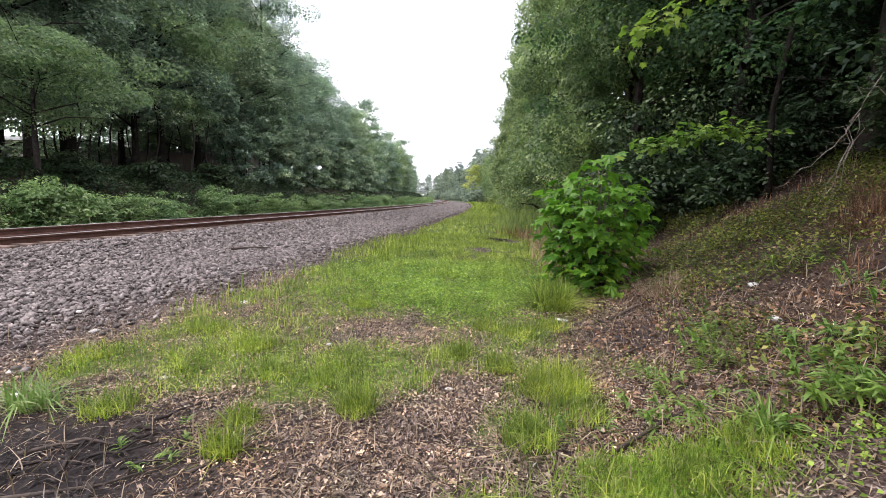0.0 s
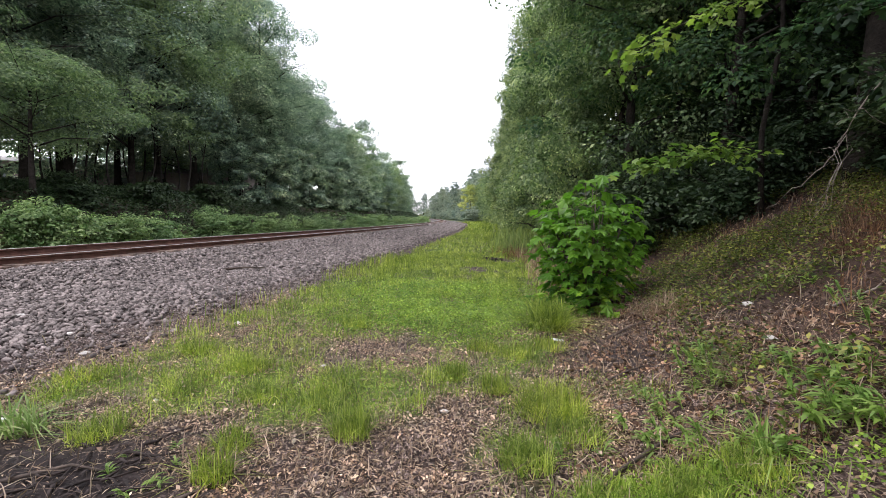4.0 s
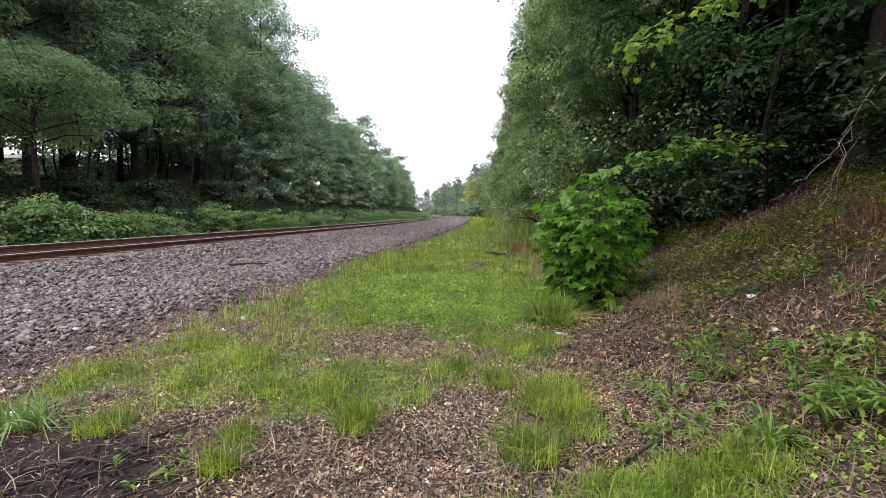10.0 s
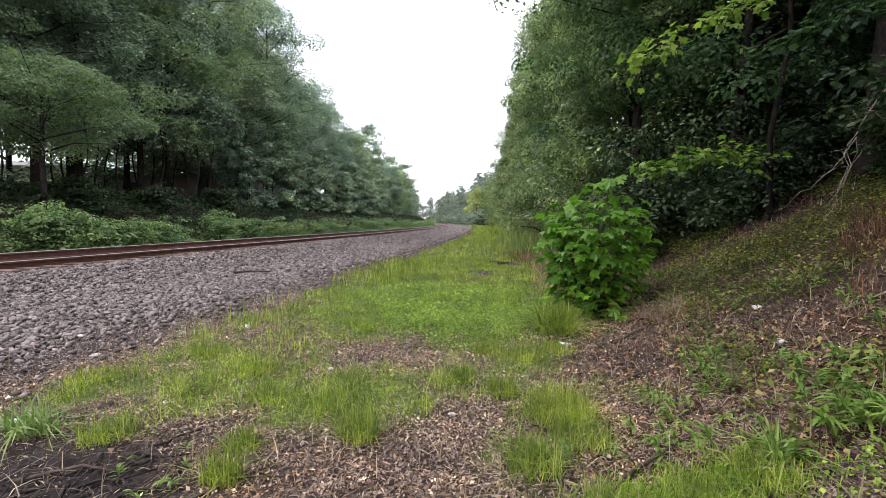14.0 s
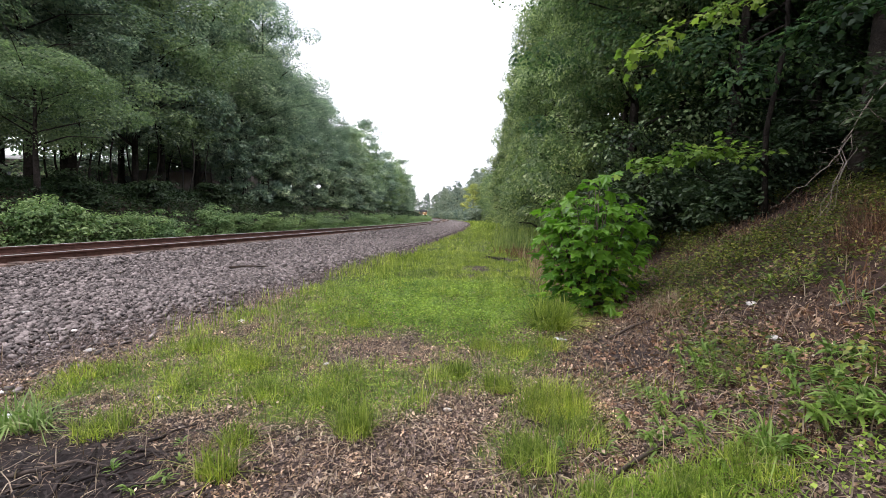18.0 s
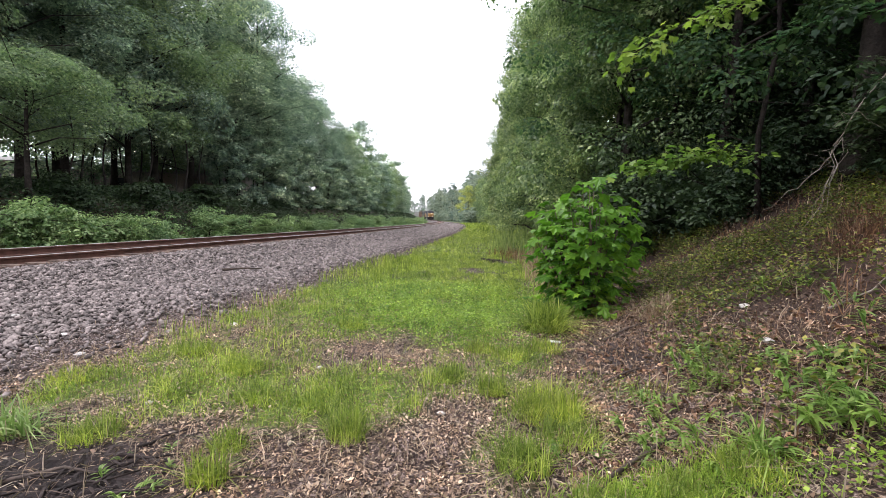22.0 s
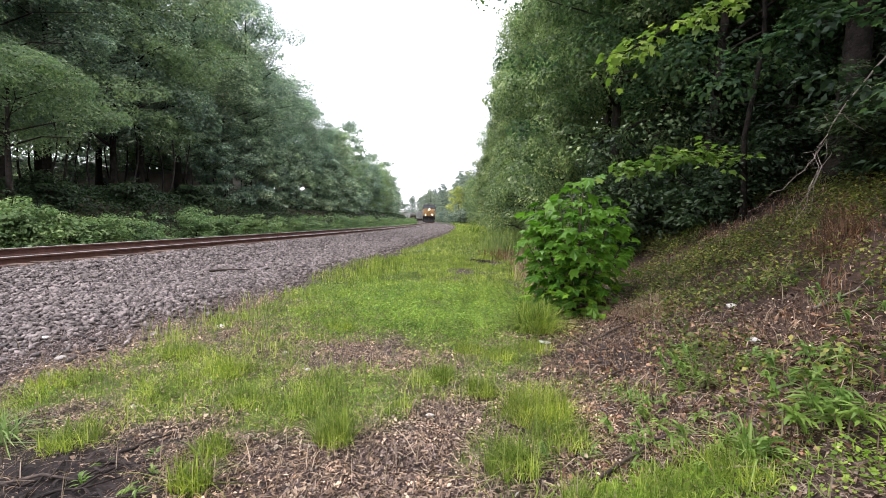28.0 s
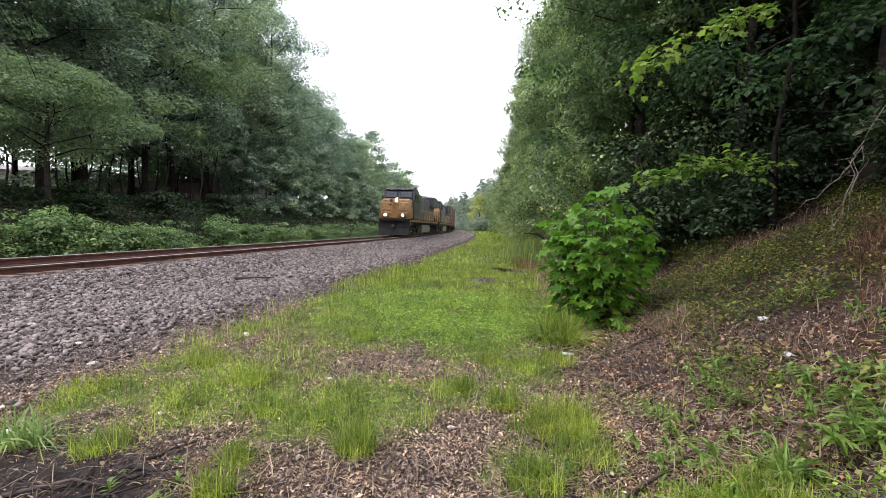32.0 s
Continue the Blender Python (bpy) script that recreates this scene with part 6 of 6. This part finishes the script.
    part("rear_pilot", box(2.9, 0.3, 0.95, 0, -10.1, 0.55, 0.04), M_BLACK, t)
    part("rear_coupler", box(0.32, 0.8, 0.34, 0, -10.5, 0.8, 0.06), M_WHEEL, t)
    for y in (9.4, -9.6):
        for x in (-1.38, 1.38):
            s = part("step_well", box(0.12, 0.7, 1.0, x * 0.93, y, 0.45, 0.02), M_BLACK, t)
            for z in (0.45, 0.8, 1.15):
                part("tread", box(0.26, 0.62, 0.04, x, y, z), M_HANDRAIL, s)
    for x in (-1.48, 1.48):
        rail = part("handrail", rod([(x, 5.2, 2.65), (x, -9.5, 2.65)], 0.025), M_HANDRAIL, t)
        for k in range(9):
            part("stanchion", rod([(x, 5.2 - 1.83 * k, 1.58), (x, 5.2 - 1.83 * k, 2.65)], 0.022), M_HANDRAIL, rail)
        part("grab_rail", rod([(x * 0.98, 9.75, 1.0), (x * 0.98, 9.75, 2.5), (x * 0.98, 9.2, 2.6)], 0.022), M_HANDRAIL, t)
    part("front_handrail", rod([(-1.2, 10.35, 1.6), (-1.2, 10.35, 2.5), (-0.4, 10.35, 2.5)], 0.022), M_HANDRAIL, t)
    part("front_handrail", rod([(1.2, 10.35, 1.6), (1.2, 10.35, 2.5), (0.4, 10.35, 2.5)], 0.022), M_HANDRAIL, t)
    return t


def car_gear(t, span):
    for ty in (span, -span):
        for k in (-0.88, 0.88):
            wheelset(t, ty + k, 0.46, False)
        for x in (-1.0, 1.0):
            truck_side(t, ty, x, 1.25)


def boxcar():
    t = tagged(new("boxcar"), "tall faded brown steel boxcar behind the locomotives", "freight car", "cars of the freight train")
    car_gear(t, 6.4)
    part("underframe", box(2.2, 17.0, 0.4, 0, 0, 0.75, 0.03), M_BLACK, t)
    body = part("body", box(2.95, 16.6, 3.6, 0, 0, 1.1, 0.04), M_BROWN, t)
    part("roof", prism([(-8.4, 4.7), (8.4, 4.7), (8.4, 4.85), (-8.4, 4.85)], -1.45, 1.45, 0.05), M_TANK, t)
    for x in (-1.49, 1.49):
        part("door", box(0.08, 3.2, 3.2, x, 0, 1.2, 0.02), M_BROWN, body)
        for k in range(10):
            y = -7.9 + 1.25 * k + (3.4 if k > 4 else 0)
            part("rib", box(0.07, 0.1, 3.4, x, y, 1.2, 0.01), M_BROWN, body)
        for y in (7.9, -7.9):
            lad = part("ladder", merge(rod([(x * 1.04, y - 0.2, 1.0), (x * 1.04, y - 0.2, 4.4)], 0.02), rod([(x * 1.04, y + 0.2, 1.0), (x * 1.04, y + 0.2, 4.4)], 0.02)), M_HANDRAIL, t)
            for j in range(8):
                part("rung", rod([(x * 1.04, y - 0.2, 1.2 + 0.42 * j), (x * 1.04, y + 0.2, 1.2 + 0.42 * j)], 0.018), M_HANDRAIL, lad)
    for j in range(7):
        part("end_corrugation", box(2.6, 0.1, 0.2, 0, 8.32, 1.4 + 0.46 * j, 0.03), M_HOPPER, body)
    part("coupler", box(0.3, 17.9, 0.3, 0, 0, 0.72, 0.04), M_BLACK, t)
    return t


def hopper():
    t = tagged(new("covered_hopper"), "long pale grey covered hopper car", "freight car", "cars of the freight train")
    car_gear(t, 6.6)
    part("underframe", box(0.6, 17.4, 0.4, 0, 0, 0.75, 0.03), M_BLACK, t)
    body = part("body", prism([(-8.4, 4.5), (-8.4, 3.6), (-6.2, 1.25), (6.2, 1.25), (8.4, 3.6), (8.4, 4.5)], -1.5, 1.5, 0.08), M_HOPPER, t)
    for x in (-1.52, 1.52):
        for k in range(13):
            part("rib", box(0.09, 0.1, 2.9 if 1 < k < 11 else 1.4, x, -7.8 + 1.3 * k, 1.5 if 1 < k < 11 else 3.0, 0.01), M_HOPPER, body)
        part("side_sill", box(0.12, 17.0, 0.22, x * 0.97, 0, 1.05, 0.02), M_HOPPER, t)
    for y in (-4.0, 0, 4.0):
        part("discharge_chute", box(1.8, 2.8, 0.8, 0, y, 0.5, 0.02, 1.2), M_RUST, t)
    part("roof_walk", box(0.7, 16.6, 0.08, 0, 0, 4.62), M_TANK, t)
    for k in range(5):
        part("hatch", box(0.9, 2.4, 0.12, 0, -6.4 + 3.2 * k, 4.5, 0.03), M_TANK, body)
    part("end_platform", box(2.8, 0.9, 0.12, 0, 8.3, 1.1), M_RUST, t)
    part("coupler", box(0.3, 17.9, 0.3, 0, 0, 0.72, 0.04), M_BLACK, t)
    return t


def gondola():
    t = tagged(new("gondola_car"), "low rusty dark open gondola car", "freight car", "cars of the freight train")
    car_gear(t, 6.2)
    part("floor", box(2.8, 16.6, 0.3, 0, 0, 0.95, 0.02), M_RUST, t)
    for x in (-1.42, 1.42):
        w = part("side_wall", box(0.1, 16.6, 1.4, x, 0, 1.1, 0.02), M_RUST, t)
        for k in range(12):
            part("rib", box(0.1, 0.14, 1.35, x * 1.06, -7.9 + 1.43 * k, 1.1, 0.01), M_RUST, w)
        part("top_rail", box(0.2, 16.7, 0.12, x, 0, 2.5, 0.02), M_RUST, t)
    for y in (-8.25, 8.25):
        part("end_wall", box(2.8, 0.1, 1.4, 0, y, 1.1, 0.02), M_RUST, t)
    part("coupler", box(0.3, 17.9, 0.3, 0, 0, 0.72, 0.04), M_BLACK, t)
    return t


LINE_Y = np.arange(-40, 1300, 0.5)
LINE_X = np.array([track_x(y) for y in LINE_Y])
LINE_S = np.concatenate([[0], np.cumsum(np.hypot(np.diff(LINE_X), np.diff(LINE_Y)))])
LINE_S -= np.interp(0, LINE_Y, LINE_S)


def path_point(s):
    return Vector((float(np.interp(s, LINE_S, LINE_X)), float(np.interp(s, LINE_S, LINE_Y)), 0))


def train_pose(s, half):
    """Pose of a vehicle whose middle is s metres along the line, standing on its two trucks."""
    a, b = path_point(s - half), path_point(s + half)
    d = a - b
    return Matrix.Translation((a + b) / 2 + Vector((0, 0, RAIL_Z - CANT * 0.5))) @ pose(0, 0, 0, 0, 0, -math.degrees(math.atan2(d.x, d.y)))


FRONT = 42.5


def front_at(t):
    """How far along the line the train's nose is: it gathers speed out of the bend."""
    u = 32 - t
    v = min(max(u - 10, 0), 8)
    return FRONT + 18.0 * min(u, 10) + 0.12 * min(u, 10) ** 2 + 20.4 * v - 0.95 * v * v + 5.2 * max(u - 18, 0)


TRAIN = []
protos = {}
at = 0.0
for k, kind in enumerate(("loco", "loco2", "box", "hopper", "hopper", "hopper", "hopper", "gondola", "gondola", "hopper", "hopper", "box", "gondola", "hopper", "box")):
    ln = 21.8 if k < 2 else 17.9
    if kind not in protos:
        protos[kind] = ob = locomotive(k == 0) if k < 2 else {"box": boxcar, "hopper": hopper, "gondola": gondola}[kind]()
    else:
        ob = copy_thing(protos[kind], Matrix())
    TRAIN.append((ob, at + ln / 2, 6.6))
    at += ln


def motions():
    for ob, mid, half in TRAIN:
        walk(ob, [(t, train_pose(front_at(t) + mid, half)) for t in range(33)])
    # the leading engine's wheels roll: just under a quarter turn from row to row
    for ob, y, r in WHEELSETS:
        step = 0.04
        walk(ob, [(k * step, pose(0, y, r, -math.degrees((front_at(0) - front_at(k * step)) / r))) for k in range(801)])


motions()
